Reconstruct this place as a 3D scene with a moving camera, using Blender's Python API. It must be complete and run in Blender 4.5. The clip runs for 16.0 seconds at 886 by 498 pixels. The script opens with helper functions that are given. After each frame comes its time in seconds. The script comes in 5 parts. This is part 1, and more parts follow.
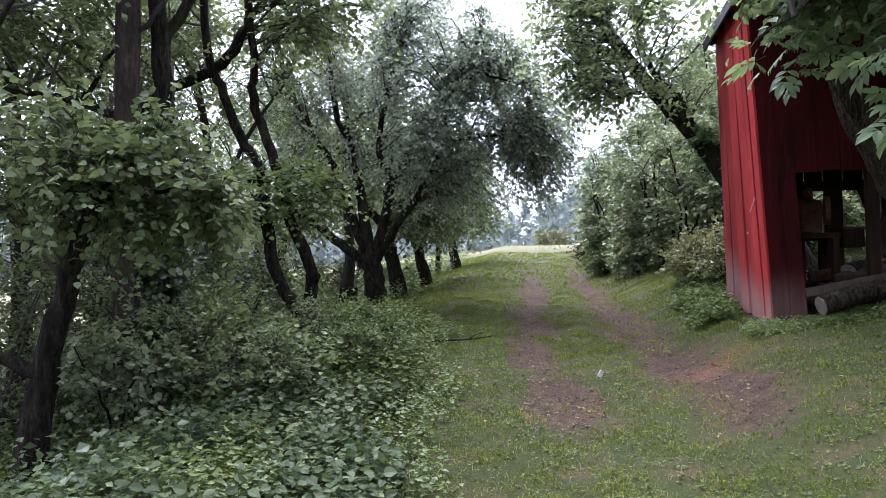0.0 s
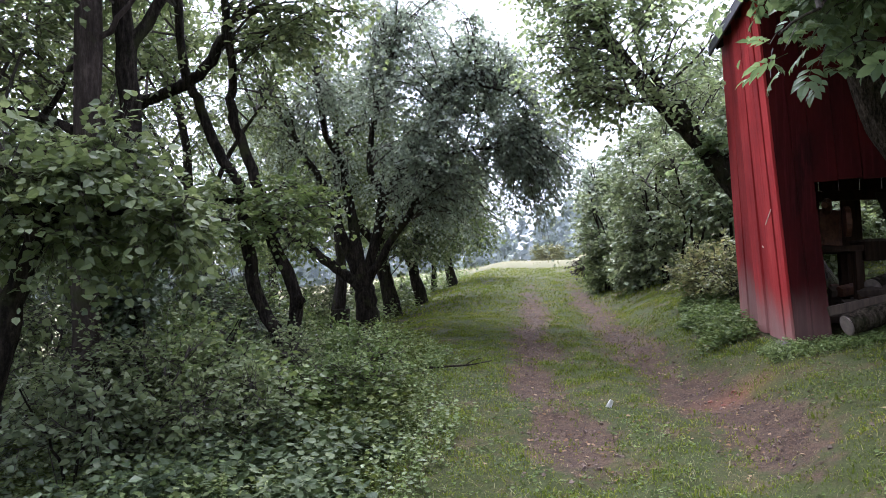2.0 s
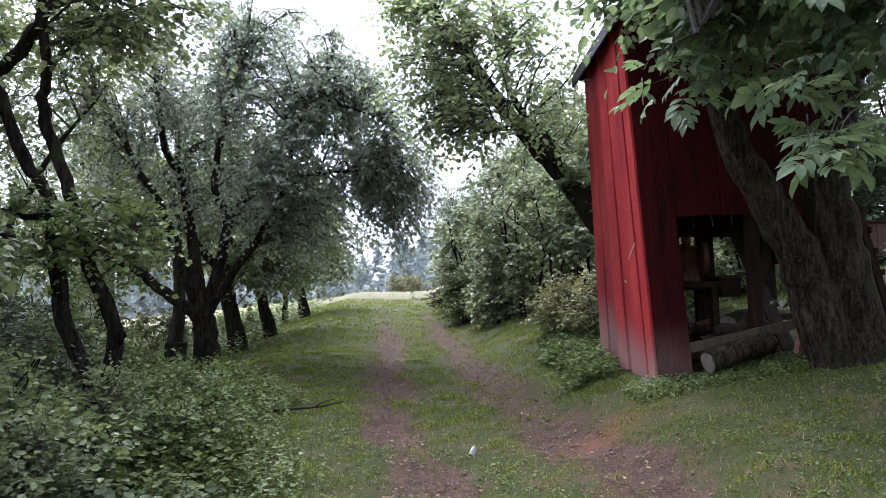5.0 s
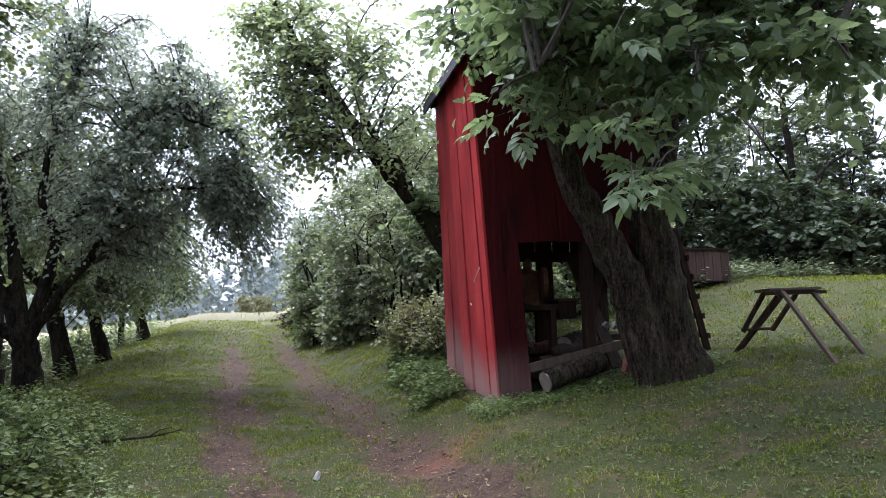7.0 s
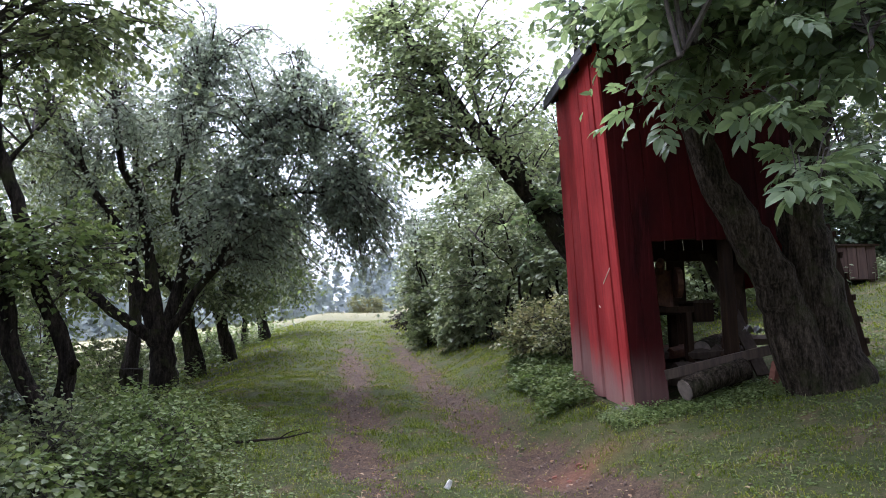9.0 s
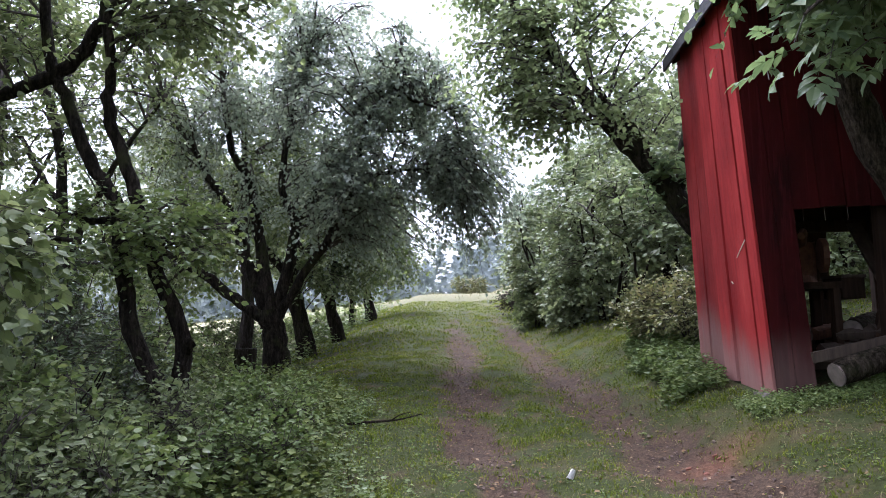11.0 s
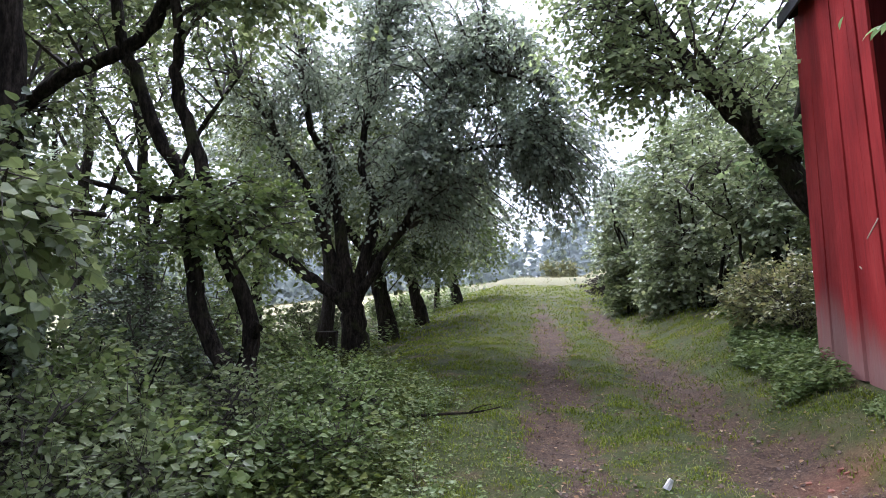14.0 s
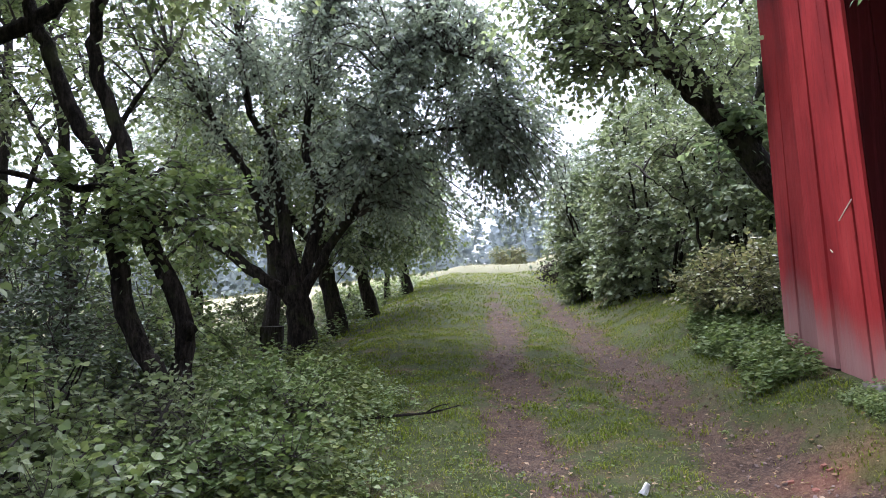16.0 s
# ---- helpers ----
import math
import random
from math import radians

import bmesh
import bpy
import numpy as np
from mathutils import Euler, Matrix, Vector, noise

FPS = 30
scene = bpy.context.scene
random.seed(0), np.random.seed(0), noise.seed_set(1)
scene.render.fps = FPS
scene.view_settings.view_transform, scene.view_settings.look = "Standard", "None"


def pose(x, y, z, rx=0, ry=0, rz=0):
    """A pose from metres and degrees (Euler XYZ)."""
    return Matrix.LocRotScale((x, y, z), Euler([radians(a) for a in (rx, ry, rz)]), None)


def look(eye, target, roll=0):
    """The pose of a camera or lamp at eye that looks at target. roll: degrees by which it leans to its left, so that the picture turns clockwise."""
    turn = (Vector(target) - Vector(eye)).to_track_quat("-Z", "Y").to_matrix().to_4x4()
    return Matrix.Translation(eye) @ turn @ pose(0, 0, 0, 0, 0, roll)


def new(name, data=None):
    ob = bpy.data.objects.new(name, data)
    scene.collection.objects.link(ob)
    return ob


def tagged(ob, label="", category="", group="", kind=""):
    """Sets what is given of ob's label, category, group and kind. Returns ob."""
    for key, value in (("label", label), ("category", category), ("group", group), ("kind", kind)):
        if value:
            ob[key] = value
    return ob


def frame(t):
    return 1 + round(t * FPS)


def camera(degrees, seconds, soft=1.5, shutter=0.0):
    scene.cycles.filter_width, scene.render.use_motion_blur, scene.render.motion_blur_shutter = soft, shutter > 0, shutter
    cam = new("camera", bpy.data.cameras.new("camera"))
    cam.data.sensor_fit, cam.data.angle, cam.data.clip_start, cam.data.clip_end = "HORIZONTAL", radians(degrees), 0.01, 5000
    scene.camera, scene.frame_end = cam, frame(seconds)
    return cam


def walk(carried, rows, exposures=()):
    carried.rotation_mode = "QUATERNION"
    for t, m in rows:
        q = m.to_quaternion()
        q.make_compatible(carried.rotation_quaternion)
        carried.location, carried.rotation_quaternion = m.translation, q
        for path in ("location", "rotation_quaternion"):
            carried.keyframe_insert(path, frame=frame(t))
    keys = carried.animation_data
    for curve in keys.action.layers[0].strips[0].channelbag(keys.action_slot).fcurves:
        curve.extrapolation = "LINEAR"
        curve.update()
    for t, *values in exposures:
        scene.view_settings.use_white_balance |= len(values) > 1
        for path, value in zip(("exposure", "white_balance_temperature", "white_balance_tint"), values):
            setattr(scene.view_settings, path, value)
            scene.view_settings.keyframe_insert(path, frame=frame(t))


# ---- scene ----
cam = camera(62.6, 16.0, soft=0.78)
PATH = [
    (0, (0.218, 0.137, 1.78), (-0.116, 2.106, 1.882), -0.3),
    (0.5, (0.165, 0.238, 1.817), (-0.179, 2.206, 1.914), -0.7),
    (1, (0.141, 0.331, 1.831), (-0.181, 2.303, 1.93), -1.2),
    (1.5, (0.157, 0.562, 1.844), (-0.162, 2.533, 1.95), -1.1),
    (2, (0.158, 0.703, 1.856), (-0.166, 2.671, 2.001), -1.2),
    (2.5, (0.131, 0.805, 1.859), (-0.189, 2.774, 2.006), -0.8),
    (3, (0.074, 0.986, 1.885), (-0.235, 2.956, 2.049), -0.5),
    (3.5, (0.067, 1.062, 1.895), (-0.205, 3.036, 2.065), -0.6),
    (4, (0.061, 1.124, 1.895), (-0.147, 3.105, 2.072), -0.6),
    (4.5, (0.097, 1.212, 1.891), (0.016, 3.2, 2.088), -0.9),
    (5, (0.098, 1.365, 1.899), (0.168, 3.351, 2.12), -1.0),
    (7.5, (0.152, 1.298, 1.924), (0.634, 3.22, 2.194), -1.6),
    (8, (0.101, 1.296, 1.946), (0.561, 3.225, 2.211), -1.8),
    (8.5, (0.062, 1.421, 1.924), (0.303, 3.386, 2.204), -0.5),
    (9, (-0.011, 1.561, 1.963), (0.169, 3.534, 2.237), -1.2),
    (9.5, (-0.072, 1.633, 1.956), (0.036, 3.612, 2.223), -2.2),
    (10, (-0.077, 1.712, 1.954), (-0.121, 3.695, 2.213), -2.2),
    (12.5, (-0.151, 2.211, 1.977), (-0.277, 4.197, 2.171), -0.9),
    (13, (-0.125, 2.268, 1.983), (-0.314, 4.25, 2.176), -0.9),
    (13.5, (-0.073, 2.417, 2.009), (-0.388, 4.383, 2.202), -0.4),
    (14, (-0.063, 2.478, 1.992), (-0.405, 4.44, 2.177), -0.3),
    (14.5, (-0.114, 2.543, 1.997), (-0.453, 4.508, 2.16), 0.9),
    (15, (-0.144, 2.696, 2.007), (-0.437, 4.669, 2.158), 0.7),
    (15.5, (-0.156, 2.797, 2.012), (-0.411, 4.775, 2.157), -0.2),
    (16, (-0.175, 2.919, 2.043), (-0.377, 4.903, 2.193), -1.6),
]
walk(cam, [(t, look(eye, target, roll)) for t, eye, target, roll in PATH], [(0.0, 2.12, 5450, 22), (4.0, 2.07, 5450, 22), (8.0, 2.0, 5450, 22), (12.5, 2.03, 5450, 22), (15.0, 2.05, 5450, 22), (16.0, 2.16, 5450, 22)])

# ---- light: a bright overcast sky, the veiled sun ahead and above ----
SUN_ELEV, SUN_AZ = radians(66), radians(-35)
world = bpy.data.worlds.new("world")
scene.world = world
world.use_nodes = True
wn, wl = world.node_tree.nodes, world.node_tree.links
sky = wn.new("ShaderNodeTexSky")
sky.sky_type, sky.sun_disc = "NISHITA", False
sky.sun_elevation, sky.sun_rotation = SUN_ELEV, SUN_AZ
sky.air_density, sky.dust_density, sky.ozone_density = 1.0, 5.0, 0.6
grey = wn.new("ShaderNodeHueSaturation")
grey.inputs["Saturation"].default_value = 0.22
wl.new(sky.outputs[0], grey.inputs["Color"])
wl.new(grey.outputs[0], wn["Background"].inputs["Color"])
wn["Background"].inputs["Strength"].default_value = 0.15
sun = new("sun", bpy.data.lights.new("sun", "SUN"))
sun.data.energy, sun.data.angle, sun.data.color = 0.6, radians(60), (1.0, 0.95, 0.87)
sun.matrix_world = look((math.sin(SUN_AZ) * math.cos(SUN_ELEV) * 60, math.cos(SUN_AZ) * math.cos(SUN_ELEV) * 60, math.sin(SUN_ELEV) * 60), (0, 0, 0))


# ---- materials ----
def mat(name):
    m = bpy.data.materials.new(name)
    m.use_nodes = True
    return m, m.node_tree.nodes, m.node_tree.links, m.node_tree.nodes["Principled BSDF"]


def node(ns, kind, **values):
    n = ns.new(kind)
    for key, value in values.items():
        n.inputs[key].default_value = value
    return n


def ramp(ns, stops):
    r = ns.new("ShaderNodeValToRGB")
    e = r.color_ramp.elements
    while len(e) < len(stops):
        e.new(0.5)
    for el, (p, c) in zip(e, stops):
        el.position, el.color = p, (*c, 1)
    return r


def noise_tex(ns, ls, scale, detail=5, rough=0.6, stretch=None):
    tc = ns.new("ShaderNodeTexCoord")
    mp = ns.new("ShaderNodeMapping")
    if stretch:
        mp.inputs["Scale"].default_value = stretch
    ls.new(tc.outputs["Object"], mp.inputs[0])
    n = node(ns, "ShaderNodeTexNoise", Scale=scale, Detail=detail, Roughness=rough)
    ls.new(mp.outputs[0], n.inputs["Vector"])
    return n


def mix(ns, ls, a, b, f, mode="MIX"):
    m = ns.new("ShaderNodeMix")
    m.data_type, m.blend_type = "RGBA", mode
    for sock, v in ((m.inputs[0], f), (m.inputs[6], a), (m.inputs[7], b)):
        if hasattr(v, "links") or hasattr(v, "is_linked"):
            ls.new(v, sock)
        else:
            sock.default_value = v if isinstance(v, float) else (*v, 1)
    return m.outputs[2]


def bump(ns, ls, height, bsdf, strength=0.5, dist=0.01):
    b = node(ns, "ShaderNodeBump", Strength=strength, Distance=dist)
    ls.new(height, b.inputs["Height"])
    ls.new(b.outputs[0], bsdf.inputs["Normal"])


def leaf_mat(name, dark, mid, light, thin=0.35, rough=0.33, patch=0.6, gloss=0.5):
    """Leaf: each leaf its own shade, patches of tone over the crown, thin enough to let light through."""
    m, ns, ls, b = mat(name)
    geo = ns.new("ShaderNodeNewGeometry")
    r = ramp(ns, [(0.0, dark), (0.55, mid), (1.0, light)])
    n = noise_tex(ns, ls, patch, 3)
    a = ns.new("ShaderNodeMath")
    a.operation = "MULTIPLY_ADD"
    ls.new(geo.outputs["Random Per Island"], a.inputs[0])
    a.inputs[1].default_value = 0.6
    sub = ns.new("ShaderNodeMath")
    sub.operation = "MULTIPLY_ADD"
    ls.new(n.outputs[0], sub.inputs[0])
    sub.inputs[1].default_value, sub.inputs[2].default_value = 0.8, -0.2
    ls.new(sub.outputs[0], a.inputs[2])
    ls.new(a.outputs[0], r.inputs[0])
    ls.new(r.outputs[0], b.inputs["Base Color"])
    b.inputs["Roughness"].default_value = rough
    b.inputs["Specular IOR Level"].default_value = gloss
    tr = ns.new("ShaderNodeBsdfTranslucent")
    warm = mix(ns, ls, r.outputs[0], (1.1, 1.1, 0.84), 1.0, "MULTIPLY")
    ls.new(warm, tr.inputs[0])
    mx = ns.new("ShaderNodeMixShader")
    mx.inputs[0].default_value = thin
    ls.new(b.outputs[0], mx.inputs[1])
    ls.new(tr.outputs[0], mx.inputs[2])
    ls.new(mx.outputs[0], ns["Material Output"].inputs[0])
    return m


def bark_mat(name, dark, light, scale=9):
    """Ridged bark: long furrows broken by cross cracks, with patches of moss and lichen."""
    m, ns, ls, b = mat(name)
    n = noise_tex(ns, ls, scale * 2.2, 7, 0.7, (1, 1, 0.16))
    crack = noise_tex(ns, ls, scale * 5, 5, 0.65, (1, 1, 0.5))
    big = noise_tex(ns, ls, 2.3, 5, 0.65)
    h = mix(ns, ls, n.outputs[0], crack.outputs[0], 0.35)
    r = ramp(ns, [(0.42, dark), (0.52, tuple(0.45 * p + 0.4 * q for p, q in zip(dark, light))), (0.62, light)])
    ls.new(h, r.inputs[0])
    moss = ramp(ns, [(0.54, (0, 0, 0)), (0.68, (0.75, 0.75, 0.75))])
    ls.new(big.outputs[0], moss.inputs[0])
    c = mix(ns, ls, r.outputs[0], (0.05, 0.055, 0.022), moss.outputs[0])
    ls.new(c, b.inputs["Base Color"])
    b.inputs["Roughness"].default_value = 0.95
    b.inputs["Specular IOR Level"].default_value = 0.08
    bump(ns, ls, h, b, 1.0, 0.09)
    return m


def wood_mat(name, dark, light, grey_amount=0.3, rough=0.85):
    m, ns, ls, b = mat(name)
    n = noise_tex(ns, ls, 22, 6, 0.65, (1, 1, 0.08))
    big = noise_tex(ns, ls, 2.3, 4)
    inf = ns.new("ShaderNodeObjectInfo")
    r = ramp(ns, [(0.25, dark), (0.75, light)])
    ls.new(n.outputs[0], r.inputs[0])
    g2 = mix(ns, ls, r.outputs[0], (0.2, 0.19, 0.17), big.outputs[0])
    c = mix(ns, ls, r.outputs[0], g2, grey_amount)
    hs = ns.new("ShaderNodeHueSaturation")
    v = ns.new("ShaderNodeMapRange")
    v.inputs[3].default_value, v.inputs[4].default_value = 0.75, 1.2
    ls.new(inf.outputs["Random"], v.inputs[0])
    ls.new(v.outputs[0], hs.inputs["Value"])
    ls.new(c, hs.inputs["Color"])
    ls.new(hs.outputs[0], b.inputs["Base Color"])
    b.inputs["Roughness"].default_value = rough
    b.inputs["Specular IOR Level"].default_value = 0.12
    bump(ns, ls, n.outputs[0], b, 0.6, 0.008)
    return m


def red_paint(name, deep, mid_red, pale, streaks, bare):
    """Old barn paint on rough boards, washed out to grey wood towards the splash zone at the foot."""
    m, ns, ls, b = mat(name)
    grain = noise_tex(ns, ls, 26, 6, 0.7, (1, 1, 0.05))
    blot = noise_tex(ns, ls, 3.0, 5, 0.6, (1, 1, 0.35))
    inf = ns.new("ShaderNodeObjectInfo")
    r = ramp(ns, [(0.3, deep), (0.55, mid_red), (0.8, pale)])
    ls.new(blot.outputs[0], r.inputs[0])
    streak = ramp(ns, [(0.52, (0, 0, 0)), (0.75, (1, 1, 1))])
    ls.new(grain.outputs[0], streak.inputs[0])
    sm = ns.new("ShaderNodeMath")
    sm.operation = "MULTIPLY"
    sm.inputs[1].default_value = streaks
    ls.new(streak.outputs[0], sm.inputs[0])
    c2 = mix(ns, ls, r.outputs[0], (0.10, 0.012, 0.014), sm.outputs[0])
    # worn foot: height above the local ground, broken by grain
    tc = ns.new("ShaderNodeTexCoord")
    sep = ns.new("ShaderNodeSeparateXYZ")
    ls.new(tc.outputs["Object"], sep.inputs[0])
    up = ns.new("ShaderNodeMath")
    up.operation = "MULTIPLY_ADD"
    ls.new(sep.outputs[1], up.inputs[0])
    up.inputs[1].default_value = -0.2
    ls.new(sep.outputs[2], up.inputs[2])
    wob = ns.new("ShaderNodeMath")
    wob.operation = "MULTIPLY_ADD"
    ls.new(blot.outputs[0], wob.inputs[0])
    wob.inputs[1].default_value = 0.5
    ls.new(up.outputs[0], wob.inputs[2])
    rnd = ns.new("ShaderNodeMath")
    rnd.operation = "MULTIPLY_ADD"
    ls.new(inf.outputs["Random"], rnd.inputs[0])
    rnd.inputs[1].default_value = 0.12
    ls.new(wob.outputs[0], rnd.inputs[2])
    mr = ns.new("ShaderNodeMapRange")
    mr.interpolation_type = "SMOOTHSTEP"
    for k, v in ((1, 0.1), (2, 0.64), (3, bare), (4, 0.0)):
        mr.inputs[k].default_value = v
    ls.new(rnd.outputs[0], mr.inputs[0])
    worn = mix(ns, ls, (0.2, 0.12, 0.105), (0.33, 0.23, 0.2), grain.outputs[0])
    c3 = mix(ns, ls, c2, worn, mr.outputs[0])
    hs = ns.new("ShaderNodeHueSaturation")
    v = ns.new("ShaderNodeMapRange")
    v.inputs[3].default_value, v.inputs[4].default_value = 0.82, 1.15
    ls.new(inf.outputs["Random"], v.inputs[0])
    ls.new(v.outputs[0], hs.inputs["Value"])
    ls.new(c3, hs.inputs["Color"])
    ls.new(hs.outputs[0], b.inputs["Base Color"])
    b.inputs["Roughness"].default_value = 0.85
    b.inputs["Specular IOR Level"].default_value = 0.12
    bump(ns, ls, grain.outputs[0], b, 0.7, 0.006)
    return m


def plain(name, c1, c2, scale=12, rough=0.8, metal=0.0, strength=0.4):
    m, ns, ls, b = mat(name)
    n = noise_tex(ns, ls, scale, 6, 0.65)
    r = ramp(ns, [(0.3, c1), (0.7, c2)])
    ls.new(n.outputs[0], r.inputs[0])
    ls.new(r.outputs[0], b.inputs["Base Color"])
    b.inputs["Roughness"].default_value, b.inputs["Metallic"].default_value = rough, metal
    bump(ns, ls, n.outputs[0], b, strength, 0.01)
    return m


def ground_mat():
    m, ns, ls, b = mat("meadow_ground")
    fine = noise_tex(ns, ls, 38, 8, 0.75)
    mid = noise_tex(ns, ls, 6, 6, 0.65)
    big = noise_tex(ns, ls, 0.9, 4)
    dirt_at = ns.new("ShaderNodeAttribute")
    dirt_at.attribute_name = "dirt"
    straw_at = ns.new("ShaderNodeAttribute")
    straw_at.attribute_name = "straw"
    turf = ramp(ns, [(0.3, (0.01, 0.013, 0.004)), (0.5, (0.034, 0.041, 0.01)), (0.7, (0.075, 0.08, 0.022)), (0.9, (0.13, 0.1, 0.045))])
    ls.new(fine.outputs[0], turf.inputs[0])
    t2 = mix(ns, ls, turf.outputs[0], (0.046, 0.056, 0.014), big.outputs[0])
    patchy = noise_tex(ns, ls, 2.6, 6, 0.7)
    thatch = ramp(ns, [(0.5, (0, 0, 0)), (0.66, (0.8, 0.8, 0.8))])
    ls.new(patchy.outputs[0], thatch.inputs[0])
    dry = ramp(ns, [(0.35, (0.04, 0.026, 0.014)), (0.62, (0.13, 0.09, 0.05))])
    ls.new(fine.outputs[0], dry.inputs[0])
    t2 = mix(ns, ls, t2, dry.outputs[0], thatch.outputs[0])
    earth = ramp(ns, [(0.38, (0.013, 0.008, 0.005)), (0.5, (0.056, 0.034, 0.021)), (0.62, (0.145, 0.098, 0.065))])
    ls.new(fine.outputs[0], earth.inputs[0])
    patches = ramp(ns, [(0.4, (0.027, 0.016, 0.01)), (0.6, (0.1, 0.064, 0.041))])
    ls.new(mid.outputs[0], patches.inputs[0])
    e1 = mix(ns, ls, earth.outputs[0], patches.outputs[0], 0.4)
    grit = noise_tex(ns, ls, 95, 3, 0.6)
    fleck = ramp(ns, [(0.62, (0, 0, 0)), (0.7, (1, 1, 1))])
    ls.new(grit.outputs[0], fleck.inputs[0])
    crumb = ramp(ns, [(0.3, (1, 1, 1)), (0.42, (0, 0, 0))])
    ls.new(grit.outputs[0], crumb.inputs[0])
    e15 = mix(ns, ls, e1, (0.19, 0.14, 0.1), fleck.outputs[0])
    e2 = mix(ns, ls, e15, (0.035, 0.024, 0.018), crumb.outputs[0])
    straw = ramp(ns, [(0.3, (0.2, 0.19, 0.1)), (0.7, (0.33, 0.3, 0.17))])
    ls.new(mid.outputs[0], straw.inputs[0])
    edge = ns.new("ShaderNodeMath")
    edge.operation = "MULTIPLY_ADD"
    ls.new(mid.outputs[0], edge.inputs[0])
    edge.inputs[1].default_value = 1.1
    ls.new(dirt_at.outputs["Fac"], edge.inputs[2])
    mr = ns.new("ShaderNodeMapRange")
    mr.interpolation_type = "SMOOTHSTEP"
    mr.inputs[1].default_value, mr.inputs[2].default_value = 0.85, 1.2
    ls.new(edge.outputs[0], mr.inputs[0])
    c = mix(ns, ls, t2, e2, mr.outputs[0])
    c = mix(ns, ls, c, straw.outputs[0], straw_at.outputs["Fac"])
    dust_at = ns.new("ShaderNodeAttribute")
    dust_at.attribute_name = "brick_dust"
    dust = ns.new("ShaderNodeMath")
    dust.operation = "MULTIPLY"
    ls.new(dust_at.outputs["Fac"], dust.inputs[0])
    ls.new(mid.outputs[0], dust.inputs[1])
    c = mix(ns, ls, c, (0.3, 0.11, 0.06), dust.outputs[0])
    ls.new(c, b.inputs["Base Color"])
    b.inputs["Roughness"].default_value = 0.95
    b.inputs["Specular IOR Level"].default_value = 0.2
    bump(ns, ls, fine.outputs[0], b, 0.8, 0.03)
    return m


M_GROUND = ground_mat()
M_RED = red_paint("red_barn_paint", (0.17, 0.014, 0.014), (0.28, 0.024, 0.022), (0.39, 0.046, 0.04), 0.55, 0.72)
# darker copy of the red paint: the front wall's shade is put into its colour
M_RED_SHADED = red_paint("shaded_red_barn_paint", (0.017, 0.002, 0.0018), (0.044, 0.0032, 0.003), (0.078, 0.0058, 0.005), 0.6, 0.36)
M_BARK = bark_mat("grey_brown_bark", (0.022, 0.018, 0.015), (0.085, 0.07, 0.06))
M_BARK_OLD = bark_mat("old_ridged_bark", (0.013, 0.01, 0.007), (0.11, 0.085, 0.06), 11)
M_BARK_PALE = bark_mat("smooth_brown_bark", (0.034, 0.026, 0.021), (0.1, 0.077, 0.064), 6)
M_BARK_DARK = bark_mat("dark_ivy_bark", (0.011, 0.009, 0.007), (0.062, 0.049, 0.038))
M_TWIG = plain("twig_bark", (0.03, 0.024, 0.02), (0.08, 0.065, 0.05), 30, 0.9)
M_APPLE = leaf_mat("apple_leaf", (0.13, 0.16, 0.125), (0.28, 0.325, 0.26), (0.48, 0.52, 0.45), 0.6, 0.3, 1.5)
M_WOOD_LEAF = leaf_mat("woodland_leaf", (0.062, 0.085, 0.035), (0.175, 0.215, 0.095), (0.36, 0.4, 0.22), 0.45, 0.38, 1.3, 0.35)
M_LIME = leaf_mat("yellow_green_leaf", (0.08, 0.12, 0.035), (0.17, 0.225, 0.075), (0.31, 0.35, 0.14), 0.42, 0.38)
M_WALNUT = leaf_mat("walnut_leaf", (0.08, 0.12, 0.06), (0.165, 0.22, 0.11), (0.3, 0.36, 0.19), 0.52, 0.42, 0.9, 0.35)
# paler walnut leaf: backlight in the high crown is put into its colour
M_WALNUT_HIGH = leaf_mat("backlit_walnut_leaf", (0.14, 0.18, 0.09), (0.25, 0.3, 0.165), (0.38, 0.43, 0.25), 0.7, 0.42, 0.9, 0.35)
M_SHRUB = leaf_mat("shrub_leaf", (0.085, 0.11, 0.055), (0.19, 0.23, 0.12), (0.37, 0.4, 0.24), 0.34, 0.38, 1.2, 0.4)
M_ELDER = leaf_mat("bluish_elder_leaf", (0.032, 0.05, 0.02), (0.085, 0.115, 0.05), (0.17, 0.2, 0.095), 0.3, 0.55, 1.2, 0.25)
M_NETTLE = leaf_mat("nettle_leaf", (0.05, 0.08, 0.022), (0.12, 0.165, 0.05), (0.23, 0.28, 0.1), 0.36, 0.5, 1.3, 0.25)
M_COVER = leaf_mat("ground_cover_leaf", (0.034, 0.05, 0.011), (0.095, 0.12, 0.028), (0.2, 0.225, 0.062), 0.34, 0.55, 1.6, 0.2)
M_HEDGE = leaf_mat("hedge_leaf", (0.042, 0.06, 0.032), (0.095, 0.128, 0.062), (0.2, 0.24, 0.13), 0.3)
M_YELLOW = leaf_mat("autumn_leaf", (0.11, 0.13, 0.05), (0.2, 0.21, 0.09), (0.34, 0.3, 0.15), 0.35)
M_GRASS = leaf_mat("grass_blade", (0.056, 0.085, 0.008), (0.135, 0.175, 0.016), (0.29, 0.275, 0.055), 0.38, 0.65, 1.1, 0.1)
M_STRAWGRASS = leaf_mat("dry_grass_blade", (0.17, 0.16, 0.08), (0.27, 0.25, 0.14), (0.37, 0.33, 0.2), 0.3, 0.7, 0.6, 0.1)
M_LITTER = leaf_mat("fallen_leaf", (0.1, 0.055, 0.025), (0.22, 0.14, 0.075), (0.46, 0.37, 0.25), 0.1, 0.8, 0.6, 0.1)
